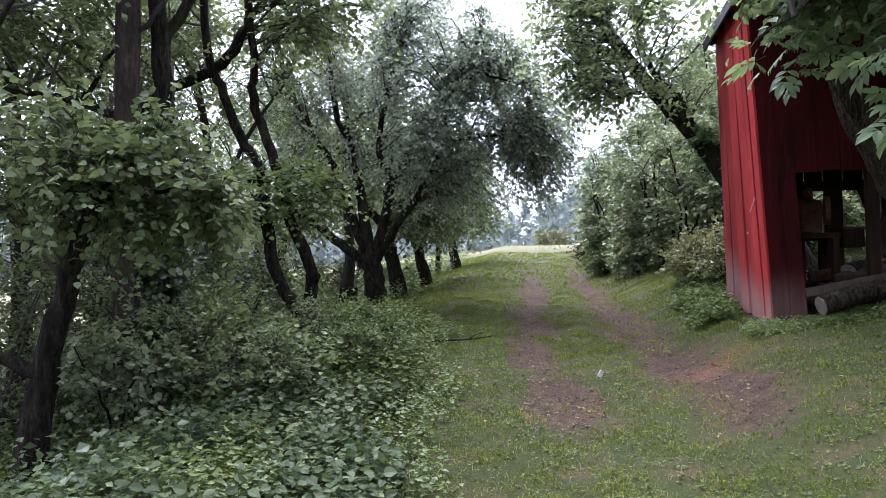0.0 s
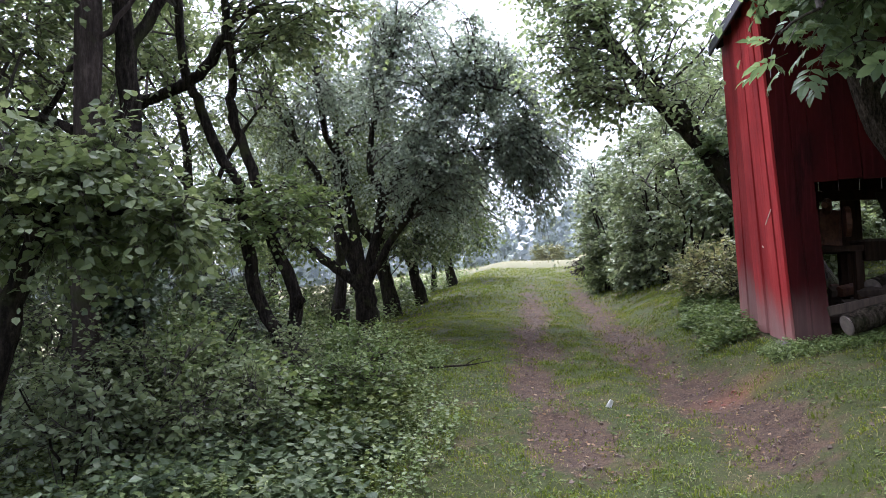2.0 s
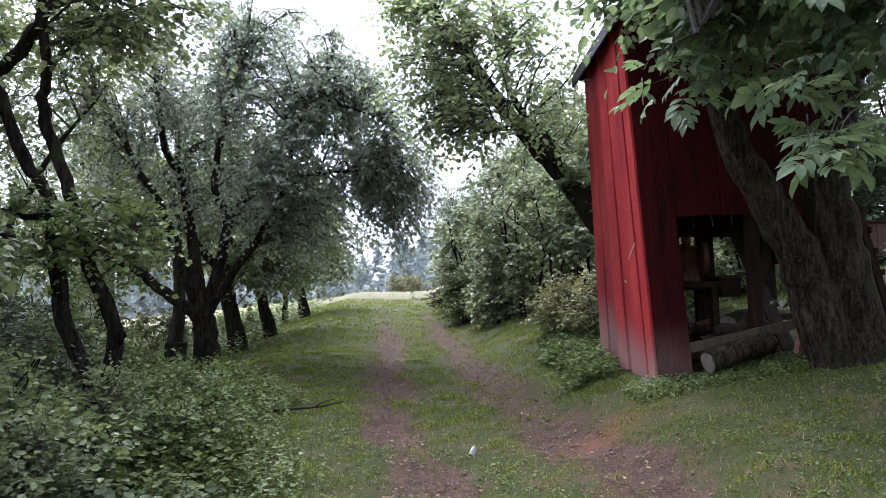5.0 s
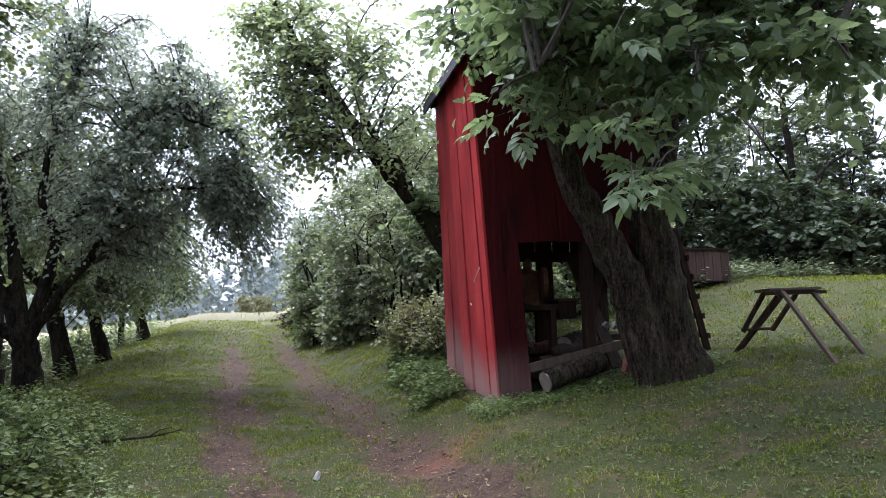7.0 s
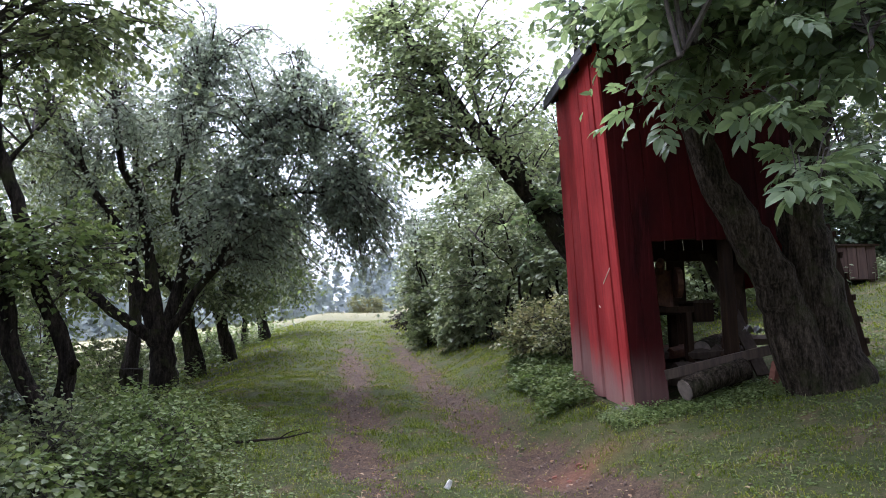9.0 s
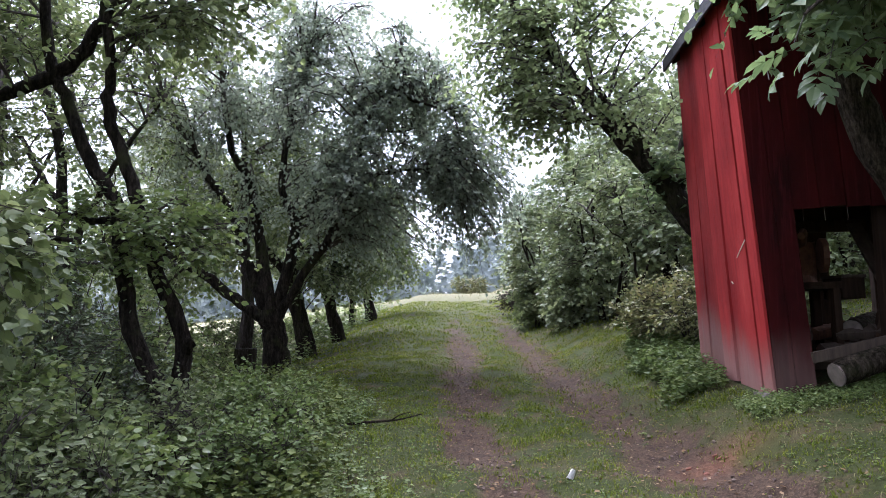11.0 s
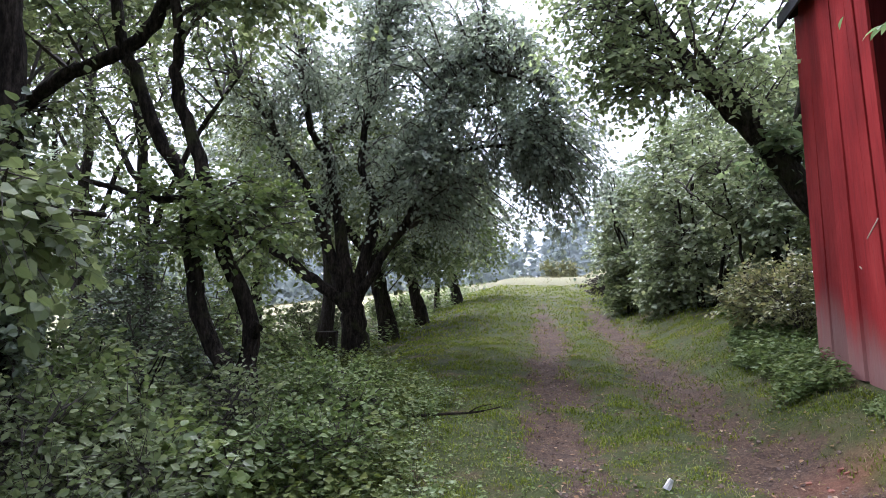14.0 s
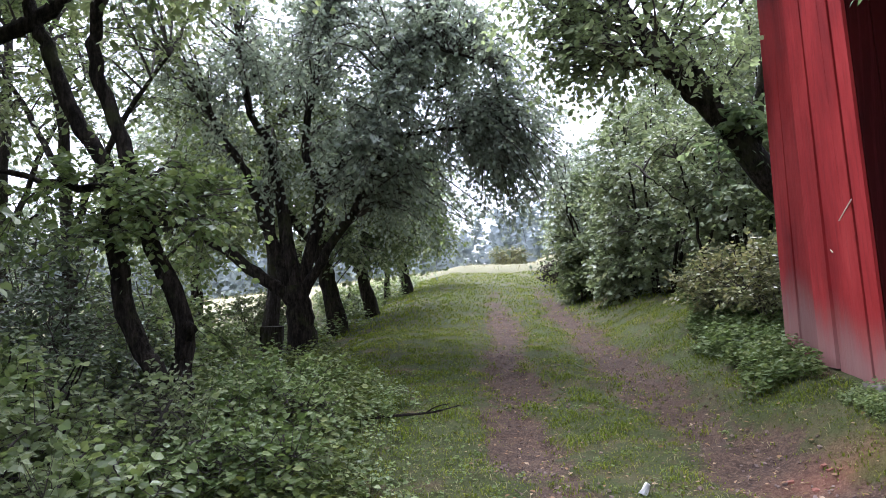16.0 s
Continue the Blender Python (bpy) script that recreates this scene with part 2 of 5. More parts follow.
# pale blue-grey leaf colour with the haze of distance painted in
M_FAR = leaf_mat("haze_tinted_far_foliage", (0.23, 0.265, 0.285), (0.265, 0.3, 0.315), (0.3, 0.335, 0.345), 0.5, 1.0, 0.05, 0.0)
M_OLDWOOD = wood_mat("weathered_wood", (0.034, 0.023, 0.016), (0.105, 0.074, 0.052), 0.15)
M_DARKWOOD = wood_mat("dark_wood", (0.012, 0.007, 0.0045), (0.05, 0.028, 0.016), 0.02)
M_CRATE = wood_mat("red_brown_boards", (0.03, 0.015, 0.01), (0.1, 0.055, 0.038), 0.2)
M_ROOF = plain("tarred_roofing", (0.02, 0.02, 0.022), (0.05, 0.05, 0.052), 14, 0.9)
M_CUT = plain("grey_cut_wood", (0.1, 0.08, 0.065), (0.2, 0.16, 0.13), 16, 0.85)
M_RUST = plain("rusty_iron", (0.06, 0.025, 0.015), (0.16, 0.07, 0.035), 18, 0.8, 0.3)
M_BRICK = plain("red_brick", (0.15, 0.055, 0.036), (0.25, 0.105, 0.07), 25, 0.95)
M_STONE = plain("pale_stone", (0.5, 0.49, 0.46), (0.75, 0.74, 0.7), 9, 0.8)
M_CONC = plain("grey_footing", (0.13, 0.11, 0.1), (0.24, 0.21, 0.19), 12, 0.9)
M_STUCCO = plain("scratched_pale_wood", (0.5, 0.5, 0.3), (0.65, 0.55, 0.48), 30, 0.9)
M_EARTH = plain("clod_earth", (0.09, 0.064, 0.05), (0.19, 0.14, 0.115), 20, 0.95)


# ---- builders ----
def part(name, blocks, material, parent=None, label="", smooth=False):
    """One mesh object out of blocks of (vertices, faces), in world metres, under a thing or a part."""
    vs, counts, idx, off = [], [], [], 0
    for v, f in blocks:
        v, f = np.asarray(v, float).reshape(-1, 3), np.asarray(f, int)
        vs.append(v)
        idx.append((f + off).ravel())
        counts.append(np.full(len(f), f.shape[1]))
        off += len(v)
    v, idx, counts = np.concatenate(vs), np.concatenate(idx), np.concatenate(counts)
    me = bpy.data.meshes.new(name)
    me.vertices.add(len(v))
    me.vertices.foreach_set("co", v.astype(np.float32).ravel())
    me.loops.add(len(idx))
    me.loops.foreach_set("vertex_index", idx.astype(np.int32))
    me.polygons.add(len(counts))
    me.polygons.foreach_set("loop_start", np.concatenate([[0], np.cumsum(counts)[:-1]]).astype(np.int32))
    me.polygons.foreach_set("use_smooth", np.full(len(counts), smooth))
    me.update(calc_edges=True)
    me.validate()
    me.materials.append(material)
    ob = new(name, me)
    if parent:
        ob.parent = parent
        if parent.type == "EMPTY":
            ob.matrix_parent_inverse = Matrix.Translation(parent.location).inverted()
    if label:
        ob["label"] = label
    return ob


def thing(name, place, label, category, group="", kind=""):
    ob = new(name)
    ob.location = place
    ob.empty_display_size = 0.2
    return tagged(ob, label, category, group, kind)


def unit(v):
    return v / np.maximum(np.linalg.norm(v, axis=-1, keepdims=True), 1e-9)


def spline(pts, n):
    """A smooth line of n points through control points."""
    pts = np.asarray(pts, float)
    p = np.vstack([2 * pts[0] - pts[1], pts, 2 * pts[-1] - pts[-2]])
    out = []
    for t in np.linspace(0, len(pts) - 1 - 1e-6, n):
        i, u = int(t), t - int(t)
        a, b, c, d = p[i:i + 4]
        out.append(0.5 * (2 * b + (c - a) * u + (2 * a - 5 * b + 4 * c - d) * u * u + (3 * b - a - 3 * c + d) * u ** 3))
    return np.array(out)


def tube(pts, radii, sides=8, rough=0.0, rng=None, cap=True):
    pts, radii = np.asarray(pts, float), np.asarray(radii, float)
    n = len(pts)
    d = unit(np.gradient(pts, axis=0))
    ref = np.tile([0.31, 0.95, 0.05], (n, 1))
    flat = np.abs((d * ref).sum(1)) > 0.85
    ref[flat] = [0.9, 0.1, 0.4]
    a = unit(np.cross(d, ref))
    b = np.cross(d, a)
    ang = np.linspace(0, 2 * np.pi, sides, endpoint=False)
    r = np.repeat(radii[:, None], sides, 1)
    if rng is not None and rough:
        ridge = rng.standard_normal(sides)[None] * 0.7 + np.cumsum(rng.standard_normal((n, sides)) * 0.35, 0) * 0.5
        r = r * (1 + rough * ridge + 0.4 * rough * rng.standard_normal((n, sides)))
    v = pts[:, None] + (a[:, None] * np.cos(ang)[None, :, None] + b[:, None] * np.sin(ang)[None, :, None]) * r[..., None]
    i, j = np.meshgrid(np.arange(n - 1), np.arange(sides), indexing="ij")
    k = (j + 1) % sides
    f = np.stack([i * sides + j, i * sides + k, (i + 1) * sides + k, (i + 1) * sides + j], -1).reshape(-1, 4)
    blocks = [(v.reshape(-1, 3), f)]
    if cap:
        for ring, c in ((v[0], pts[0]), (v[-1], pts[-1])):
            blocks.append((np.vstack([ring, c]), [(q, (q + 1) % sides, sides) for q in range(sides)]))
    return blocks


def box(c, size, rot=(0, 0, 0), jitter=0.0, rng=None, bevel=0.0):
    """A box with its centre at c; bevel chamfers the long edges a little."""
    x, y, z = np.array(size) / 2
    e = min(bevel, x * 0.4, y * 0.4)
    ring = [(-x + e, -y), (x - e, -y), (x, -y + e), (x, y - e), (x - e, y), (-x + e, y), (-x, y - e), (-x, -y + e)] if e else [(-x, -y), (x, -y), (x, y), (-x, y)]
    k = len(ring)
    v = np.array([(p, q, -z) for p, q in ring] + [(p, q, z) for p, q in ring])
    if jitter and rng is not None:
        v = v + rng.normal(0, jitter, v.shape)
    m = np.array(Euler([radians(a) for a in rot]).to_matrix())
    v = v @ m.T + np.array(c)
    side = np.array([(i, (i + 1) % k, k + (i + 1) % k, k + i) for i in range(k)])
    return [(v, side), (v[:k], [tuple(range(k))[::-1]]), (v[k:], [tuple(range(k))])]


def plank(a, b, width, thick, across, rng=None, jitter=0.0015, bevel=0.003):
    """A board from a to b; across: the way of its width."""
    a, b, across = np.array(a, float), np.array(b, float), unit(np.array(across, float))
    d = unit(b - a)
    across = unit(across - d * (across @ d))
    out = np.cross(d, across)
    w, t, e = width / 2, thick / 2, bevel
    ring = [(-w + e, -t), (w - e, -t), (w, -t + e), (w, t - e), (w - e, t), (-w + e, t), (-w, t - e), (-w, -t + e)]
    v = np.array([p + across * q + out * r for p in (a, b) for q, r in ring])
    if rng is not None:
        v = v + rng.normal(0, jitter, v.shape)
    f = [(i, (i + 1) % 8, 8 + (i + 1) % 8, 8 + i) for i in range(8)]
    return [(v, f), (v[:8], [tuple(range(7, -1, -1))]), (v[8:], [tuple(range(8))])]


ROUND = (np.array([(0, 0, 0), (0.42, 0.5, 0.07), (0, 1, -0.1), (-0.42, 0.5, 0.07)]), np.array([(0, 1, 2), (0, 2, 3)]))
LANCE = (np.array([(0, 0, 0), (0.26, 0.42, 0.05), (0, 1, -0.08), (-0.26, 0.42, 0.05)]), np.array([(0, 1, 2), (0, 2, 3)]))
OVAL = (np.array([(0, 0, 0), (0.25, 0.22, 0.05), (0.33, 0.58, 0.05), (0, 1, -0.1), (-0.33, 0.58, 0.05), (-0.25, 0.22, 0.05)]), np.array([(0, 1, 2, 3), (0, 3, 4, 5)]))
BROAD = (np.array([(0, 0, 0), (0.38, 0.18, 0.06), (0.42, 0.55, 0.03), (0, 1, -0.12), (-0.42, 0.55, 0.03), (-0.38, 0.18, 0.06)]), np.array([(0, 1, 2, 3), (0, 3, 4, 5)]))


def leaves(p, axis, normal, size, shape):
    """Many leaves in one block: foot, way of the midrib, way of the face, length."""
    tv, tf = shape
    axis = unit(axis)
    side = unit(np.cross(axis, normal))
    up = np.cross(side, axis)
    v = p[:, None] + size[:, None, None] * (side[:, None] * tv[None, :, 0, None] + axis[:, None] * tv[None, :, 1, None] + up[:, None] * tv[None, :, 2, None])
    n, k = len(p), len(tv)
    f = (tf[None] + (np.arange(n) * k)[:, None, None]).reshape(-1, tf.shape[1])
    return v.reshape(-1, 3), f


def twigs_and_leaves(rng, starts, ways, length, per, size, shape, droop=0.3, flat=0.6, thick=0.004):
    """Thin twigs from starts along ways, each set with leaves on both sides."""
    n = len(starts)
    ways = unit(ways)
    ln = length * rng.uniform(0.6, 1.3, n)
    ends = starts + ways * ln[:, None] + np.array([0, 0, -1]) * (droop * ln * rng.uniform(0.3, 1.2, n))[:, None]
    u = np.tile(np.linspace(0.12, 1.0, per), n) + rng.normal(0, 0.04, n * per)
    i = np.repeat(np.arange(n), per)
    p = starts[i] + (ends - starts)[i] * u[:, None] + rng.normal(0, 0.012, (n * per, 3))
    d = unit((ends - starts)[i])
    side = unit(np.cross(d, [0, 0, 1]) + rng.normal(0, 0.15, p.shape)) * np.where(np.arange(n * per) % 2, 1, -1)[:, None]
    axis = side + d * rng.uniform(0.2, 0.9, (n * per, 1)) + np.array([0, 0, -1]) * rng.uniform(-0.1, 0.8, (n * per, 1)) * (0.4 + droop)
    normal = np.array([0, 0, 1.0]) * flat + rng.normal(0, 0.45, p.shape)
    lv = leaves(p, axis, normal, size * rng.uniform(0.55, 1.2, n * per), shape)
    a = unit(np.cross(ends - starts, [0.3, 0.2, 1.0])) * thick
    b = unit(np.cross(ends - starts, a)) * thick
    v = np.stack([starts + a, starts - 0.5 * a + 0.87 * b, starts - 0.5 * a - 0.87 * b, ends], 1).reshape(-1, 3)
    f = (np.array([(0, 1, 3), (1, 2, 3), (2, 0, 3)])[None] + (np.arange(n) * 4)[:, None, None]).reshape(-1, 3)
    return lv, (v, f)


def in_blobs(rng, blobs, n, shell=0.55):
    """Points in ellipsoids (x, y, z, rx, ry, rz, share), more of them towards the outside."""
    share = np.array([b[6] for b in blobs], float)
    which = rng.choice(len(blobs), n, p=share / share.sum())
    bl = np.array([b[:6] for b in blobs], float)[which]
    d = unit(rng.standard_normal((n, 3)))
    r = (shell + (1 - shell) * rng.random(n)) ** 0.9
    return bl[:, :3] + d * r[:, None] * bl[:, 3:6], d


def grow(rng, limbs, blobs, branches, twigs, per, size, shape, length=0.45, droop=0.35, r_branch=0.022, shell=0.55, arch=0.16):
    """Branches from the limbs out to points of the crown, twigs along them, leaves along the twigs."""
    wood, leaf, twig = [], [], []
    lp = np.vstack([np.asarray(l) for l in limbs])
    targets, outward = in_blobs(rng, blobs, branches, shell)
    S, W = [], []
    for q, o in zip(targets, outward):
        dist = np.linalg.norm(lp - q, axis=1) + 0.5 * np.maximum(0, lp[:, 2] - q[2]) + rng.normal(0, 0.12, len(lp))
        p = lp[np.argmin(dist)]
        span = np.linalg.norm(q - p)
        mid = (p + q) / 2 + np.array([0, 0, arch * span]) + rng.normal(0, 0.06 * span + 0.02, 3)
        pts = spline([p, mid, q], 6)
        r0 = r_branch * min(1.6, 0.5 + 0.3 * span)
        wood += tube(pts, np.linspace(r0, 0.004, 6), 4, cap=False)
        u = rng.uniform(0.25, 1.0, twigs)
        k = np.minimum((u * 5).astype(int), 4)
        w = (u * 5 - k)[:, None]
        S.append(pts[k] * (1 - w) + pts[k + 1] * w)
        W.append(unit(q - p) * 0.5 + o * 0.3 + rng.normal(0, 0.75, (twigs, 3)) + [0, 0, 0.1])
    lv, tw = twigs_and_leaves(rng, np.vstack(S), np.vstack(W), length, per, size, shape, droop)
    return wood + [tw], [lv]


def tree(name, label, category, limbs, radii, bark, crowns, seed, group="", stem="trunk"):
    """A tree or bush: the first limb is its trunk; crowns: (name, leaf material, keyword dict for grow)."""
    rng = np.random.default_rng(seed)
    ob = thing(name, limbs[0][0], label, category, group)
    lines = []
    for i, (pts, (r0, r1)) in enumerate(zip(limbs, radii)):
        n = max(8, 4 * len(pts))
        line = spline(pts, n)
        line[1:-1] += rng.normal(0, 0.012, (n - 2, 3))
        rad = np.linspace(r0, r1, n) * rng.uniform(0.93, 1.07, n)
        if i == 0 and r0 > 0.07:
            rad[:4] *= (1.32, 1.2, 1.1, 1.04)
        line[0][2] -= 0.25 if i == 0 or stem == "stem" else 0.0
        part(stem if i == 0 or stem == "stem" else "limb", tube(line, rad, 22 if r0 > 0.2 else 12 if r0 > 0.06 else 6, 0.05, rng), bark, ob, smooth=True)
        lines.append(line[len(line) // 3:] if i == 0 and stem == "trunk" else line)
    for cname, material, kw in crowns:
        wood, lf = grow(rng, lines, **kw)
        part("branchwork", wood, M_TWIG, ob)["kind"] = "stuff"
        part(cname, lf, material, ob)
    return ob


# ---- the lie of the land ----
def smooth(a, b, v):
    v = np.clip((v - a) / (b - a), 0, 1)
    return v * v * (3 - 2 * v)


def rut_left(y):
    return -0.22 + np.minimum(0.16 * np.maximum(0, 9.0 - y), 0.48) - 0.046 * np.maximum(0, y - 9.3)


def rut_right(y):
    return np.interp(y, (3, 5.3, 6.1, 7.3, 8.5, 10.5, 13.6, 18.5, 40), (1.9, 1.72, 1.64, 1.45, 1.24, 0.97, 0.79, 0.53, -0.9))


def land(x, y):
    """Height of the open ground: a track up a slope, a bank to its right, a fall to the field on its left."""
    x, y = np.asarray(x, float), np.asarray(y, float)
    dx = x - np.maximum(0.35 - 0.02 * y, -0.45)
    yy = np.minimum(y, 36)
    z = 0.15 + 0.1 * np.maximum(yy, -12) + 0.6 * smooth(36, 48, y) - 2.2 * smooth(46, 130, y)
    z = z + 0.40 * smooth(0.9, 2.2, dx) + 0.17 * (np.clip(dx, 2.2, 9) - 2.2) + 0.02 * (np.clip(dx, 9, 60) - 9)
    z = z - 0.30 * smooth(2.2, 4.0, -dx) - 0.09 * (np.clip(-dx, 4, 20) - 4) - 0.01 * (np.clip(-dx, 20, 80) - 20)
    return z


def dirt(x, y):
    """How bare the soil is, 0 to 1."""
    w = 0.35 + 0.04 * np.sin(y * 1.3) + 0.03 * np.sin(y * 3.1 + 1)
    a = np.exp(-((x - rut_left(y) - 0.05 * np.sin(y * 1.9)) / w) ** 2) * smooth(4.6, 7.0, y)
    b = np.exp(-((x - rut_right(y) - 0.05 * np.sin(y * 2.3)) / (w + 0.02)) ** 2) * smooth(4.0, 7.4, y)
    far = 1 - 0.65 * smooth(14, 24, y)
    patch = np.array([noise.noise((p * 1.7, q * 1.1, 2.0)) + 0.5 * noise.noise((p * 5.0, q * 4.0, 7.0)) for p, q in zip(np.ravel(x), np.ravel(y))]).reshape(np.shape(x))
    crumbs = np.array([noise.noise((p * 11.0, q * 8.0, 4.0)) for p, q in zip(np.ravel(x), np.ravel(y))]).reshape(np.shape(x))
    return np.clip(np.maximum(a, b) * far * (0.95 + 0.75 * patch + 0.55 * crumbs), 0, 1)


def straw_at(x, y):
    """Mown pale straw field beyond the row of trees and over the crest; open-sky brightness is put into its colour too.
    """
    edge = -4.9 + 0.035 * np.maximum(y - 16, 0) + 0.4 * np.sin(y * 0.4)
    return np.maximum(smooth(0.0, 1.8, edge - x) * smooth(11, 16, y), 0.8 * smooth(20, 44, y))


def surface(x, y):
    """The ground as it lies: land with humps, worn ruts and the lip of the bank."""
    x, y = np.asarray(x, float), np.asarray(y, float)
    near = smooth(60, 25, y) * smooth(25, 12, np.abs(x))
    hump = 0.016 * np.sin(2.3 * x + 1.3 * np.sin(1.7 * y)) * np.sin(1.9 * y + 0.7) + 0.010 * np.sin(6.1 * x + 2 * np.sin(2.9 * y)) * np.sin(5.3 * y + 1.1 * np.sin(3.7 * x)) + 0.006 * np.sin(15 * x + 3 * np.sin(9 * y)) * np.sin(13 * y + 2 * np.sin(11 * x))
    d = dirt(x, y)
    lip = 0.05 * np.exp(-((x - rut_right(y) - 0.42) / 0.13) ** 2) * smooth(7, 8.5, y) * smooth(14, 11, y)
    return land(x, y) + near * (hump * (1 + d) - 0.06 * d + lip)


def make_ground():
    def lines(dense_a, dense_b, step, lo, hi, grow_by):
        mid = list(np.arange(dense_a, dense_b + 1e-6, step))
        s, up = step, []
        v = mid[-1]
        while v < hi:
            s *= grow_by
            v += s
            up.append(v)
        s, down, v = step, [], mid[0]
        while v > lo:
            s *= grow_by
            v -= s
            down.append(v)
        return np.array(down[::-1] + mid + up)
    xs, ys = lines(-2.6, 4.2, 0.07, -900, 900, 1.22), lines(2.0, 17, 0.09, -300, 2500, 1.16)
    X, Y = np.meshgrid(xs, ys, indexing="ij")
    Z, D = surface(X, Y), dirt(X, Y)
    nx, ny = X.shape
    i, j = np.meshgrid(np.arange(nx - 1), np.arange(ny - 1), indexing="ij")
    f = np.stack([i * ny + j, (i + 1) * ny + j, (i + 1) * ny + j + 1, i * ny + j + 1], -1).reshape(-1, 4)
    ob = part("ground", [(np.stack([X, Y, Z], -1).reshape(-1, 3), f)], M_GROUND, smooth=True)
    for name, values in (("dirt", D), ("straw", straw_at(X, Y)), ("brick_dust", 0.45 * np.exp(-((X - 1.6) / 0.36) ** 2 - ((Y - 7.45) / 0.22) ** 2))):
        at = ob.data.attributes.new(name, "FLOAT", "POINT")
        at.data.foreach_set("value", values.astype(np.float32).ravel())
    return tagged(ob, "sloping meadow ground with two bare earth wheel ruts", "ground", kind="structure")


make_ground()


# ---- the red shed ----
def g(x, y):
    return float(land(x, y))


def make_shed():
    rng = np.random.default_rng(5)
    X0, X1, Y0, Y1, EAVE, RIDGE = 2.23, 4.3, 8.22, 9.86, 4.95, 5.5
    shed = thing("shed", (X0, Y0, g(X0, Y0)), "tall narrow red-painted board shed with an open front, under a tree", "shed")
    # wall towards the track: vertical boards on rails
    def lean(u, z):
        """The wall's face at height z; u: 0 at the front corner, 1 at the far one, which leans less."""
        return (2.33 - 0.058 * (z - 1.4)) * (1 - u) + (2.25 - 0.02 * (z - 1.4)) * u
    side = part("side_wall", plank((lean(0, 3.1) + 0.045, Y0 + 0.05, 3.1), (lean(1, 3.1) + 0.045, Y1 - 0.05, 3.1), 0.08, 0.05, (0, 0, 1), rng), M_DARKWOOD, shed)
    for z in (1.95, 4.3):
        part("wall_rail", plank((lean(0, z) + 0.045, Y0 + 0.05, z), (lean(1, z) + 0.045, Y1 - 0.05, z), 0.08, 0.05, (0, 0, 1), rng), M_DARKWOOD, shed)
    y = Y0 - 0.01
    for k, w in enumerate((0.2, 0.14, 0.36, 0.31, 0.33, 0.32)):
        a, b = y + 0.007, y + w - 0.007
        lap = 0.014 if k % 2 else 0.0
        u = (w / 2 + y - Y0) / (Y1 - Y0)
        zb = g(X0, (a + b) / 2) + rng.uniform(-0.01, 0.06)
        part("plank", plank((lean(u, zb) - lap, (a + b) / 2, zb), (lean(u, EAVE) - lap, (a + b) / 2 + rng.normal(0, 0.004), EAVE + 0.03), b - a + (0.008 if k % 2 else 0), 0.024, (-0.03, 1, 0), rng, 0.003), M_RED, side)
        y += w
    part("corner_batten", plank((X0 - 0.005, Y1 - 0.01, 3.5), (X0 - 0.05, Y1 - 0.01, EAVE), 0.07, 0.03, (0, 1, 0), rng), M_RED, shed)
    part("scratch", plank((lean(0.24, 2.58) - 0.029, 8.61, 2.58), (lean(0.1, 2.71) - 0.029, 8.38, 2.71), 0.009, 0.006, (0, 1, 1), None, bevel=0.001), M_STUCCO, shed, "pale scratch in the red paint")
    part("scratch", plank((lean(0.35, 2.36) - 0.02, 8.83, 2.375), (lean(0.35, 2.36) - 0.02, 8.79, 2.355), 0.01, 0.006, (0, 1, 1), None, bevel=0.001), M_STUCCO, shed, "small pale chip in the red paint")
    # front: a clad corner panel, a clad gable above the opening
    front = part("front_wall", plank((X0 + 0.05, Y0 + 0.06, 3.05), (X1 - 0.05, Y0 + 0.06, 3.05), 0.16, 0.07, (0, 0, 1), rng), M_DARKWOOD, shed)
    part("wall_rail", plank((X0 + 0.05, Y0 + 0.06, 4.3), (X1 - 0.05, Y0 + 0.06, 4.3), 0.1, 0.05, (0, 0, 1), rng), M_DARKWOOD, shed)
    def top(x):
        return EAVE + (RIDGE - EAVE) * (1 - abs(x - (X0 + X1) / 2) / ((X1 - X0) / 2))
    x = X0 + 0.112
    while x < X1 - 0.05:
        w = float(rng.uniform(0.2, 0.25))
        if x < X0 + 0.3:
            w = 0.165
        panel = x + w < X0 + 0.5
        zb = g(x + w / 2, Y0) + 0.01 if panel else 2.96 + rng.normal(0, 0.012)
        b = min(x + w, X1)
        tip = 0.055 * (min(top(x), top(b)) - zb) if panel else 0.19
        part("plank", plank(((x + b) / 2 - (0.0 if panel else 0.09), Y0, zb), ((x + b) / 2 - tip, Y0, min(top(x), top(b)) + 0.02), b - x - 0.004, 0.024, (1, 0, 0), rng), M_RED_SHADED, front)
        x += w
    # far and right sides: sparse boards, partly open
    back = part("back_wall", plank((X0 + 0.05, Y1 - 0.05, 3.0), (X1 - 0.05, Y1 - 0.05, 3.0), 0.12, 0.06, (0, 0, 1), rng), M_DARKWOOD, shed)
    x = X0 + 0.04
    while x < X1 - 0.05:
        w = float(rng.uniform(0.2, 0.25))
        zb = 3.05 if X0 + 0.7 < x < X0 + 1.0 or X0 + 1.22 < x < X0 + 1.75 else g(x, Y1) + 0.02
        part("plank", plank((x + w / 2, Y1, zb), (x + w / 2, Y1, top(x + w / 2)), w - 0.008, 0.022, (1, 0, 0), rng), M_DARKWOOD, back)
        x += w
    right = part("right_wall", plank((X1 - 0.05, Y0 + 0.1, 3.9), (X1 - 0.05, Y1 - 0.1, 3.9), 0.1, 0.05, (0, 0, 1), rng), M_DARKWOOD, shed)
    y = Y0 + 0.02
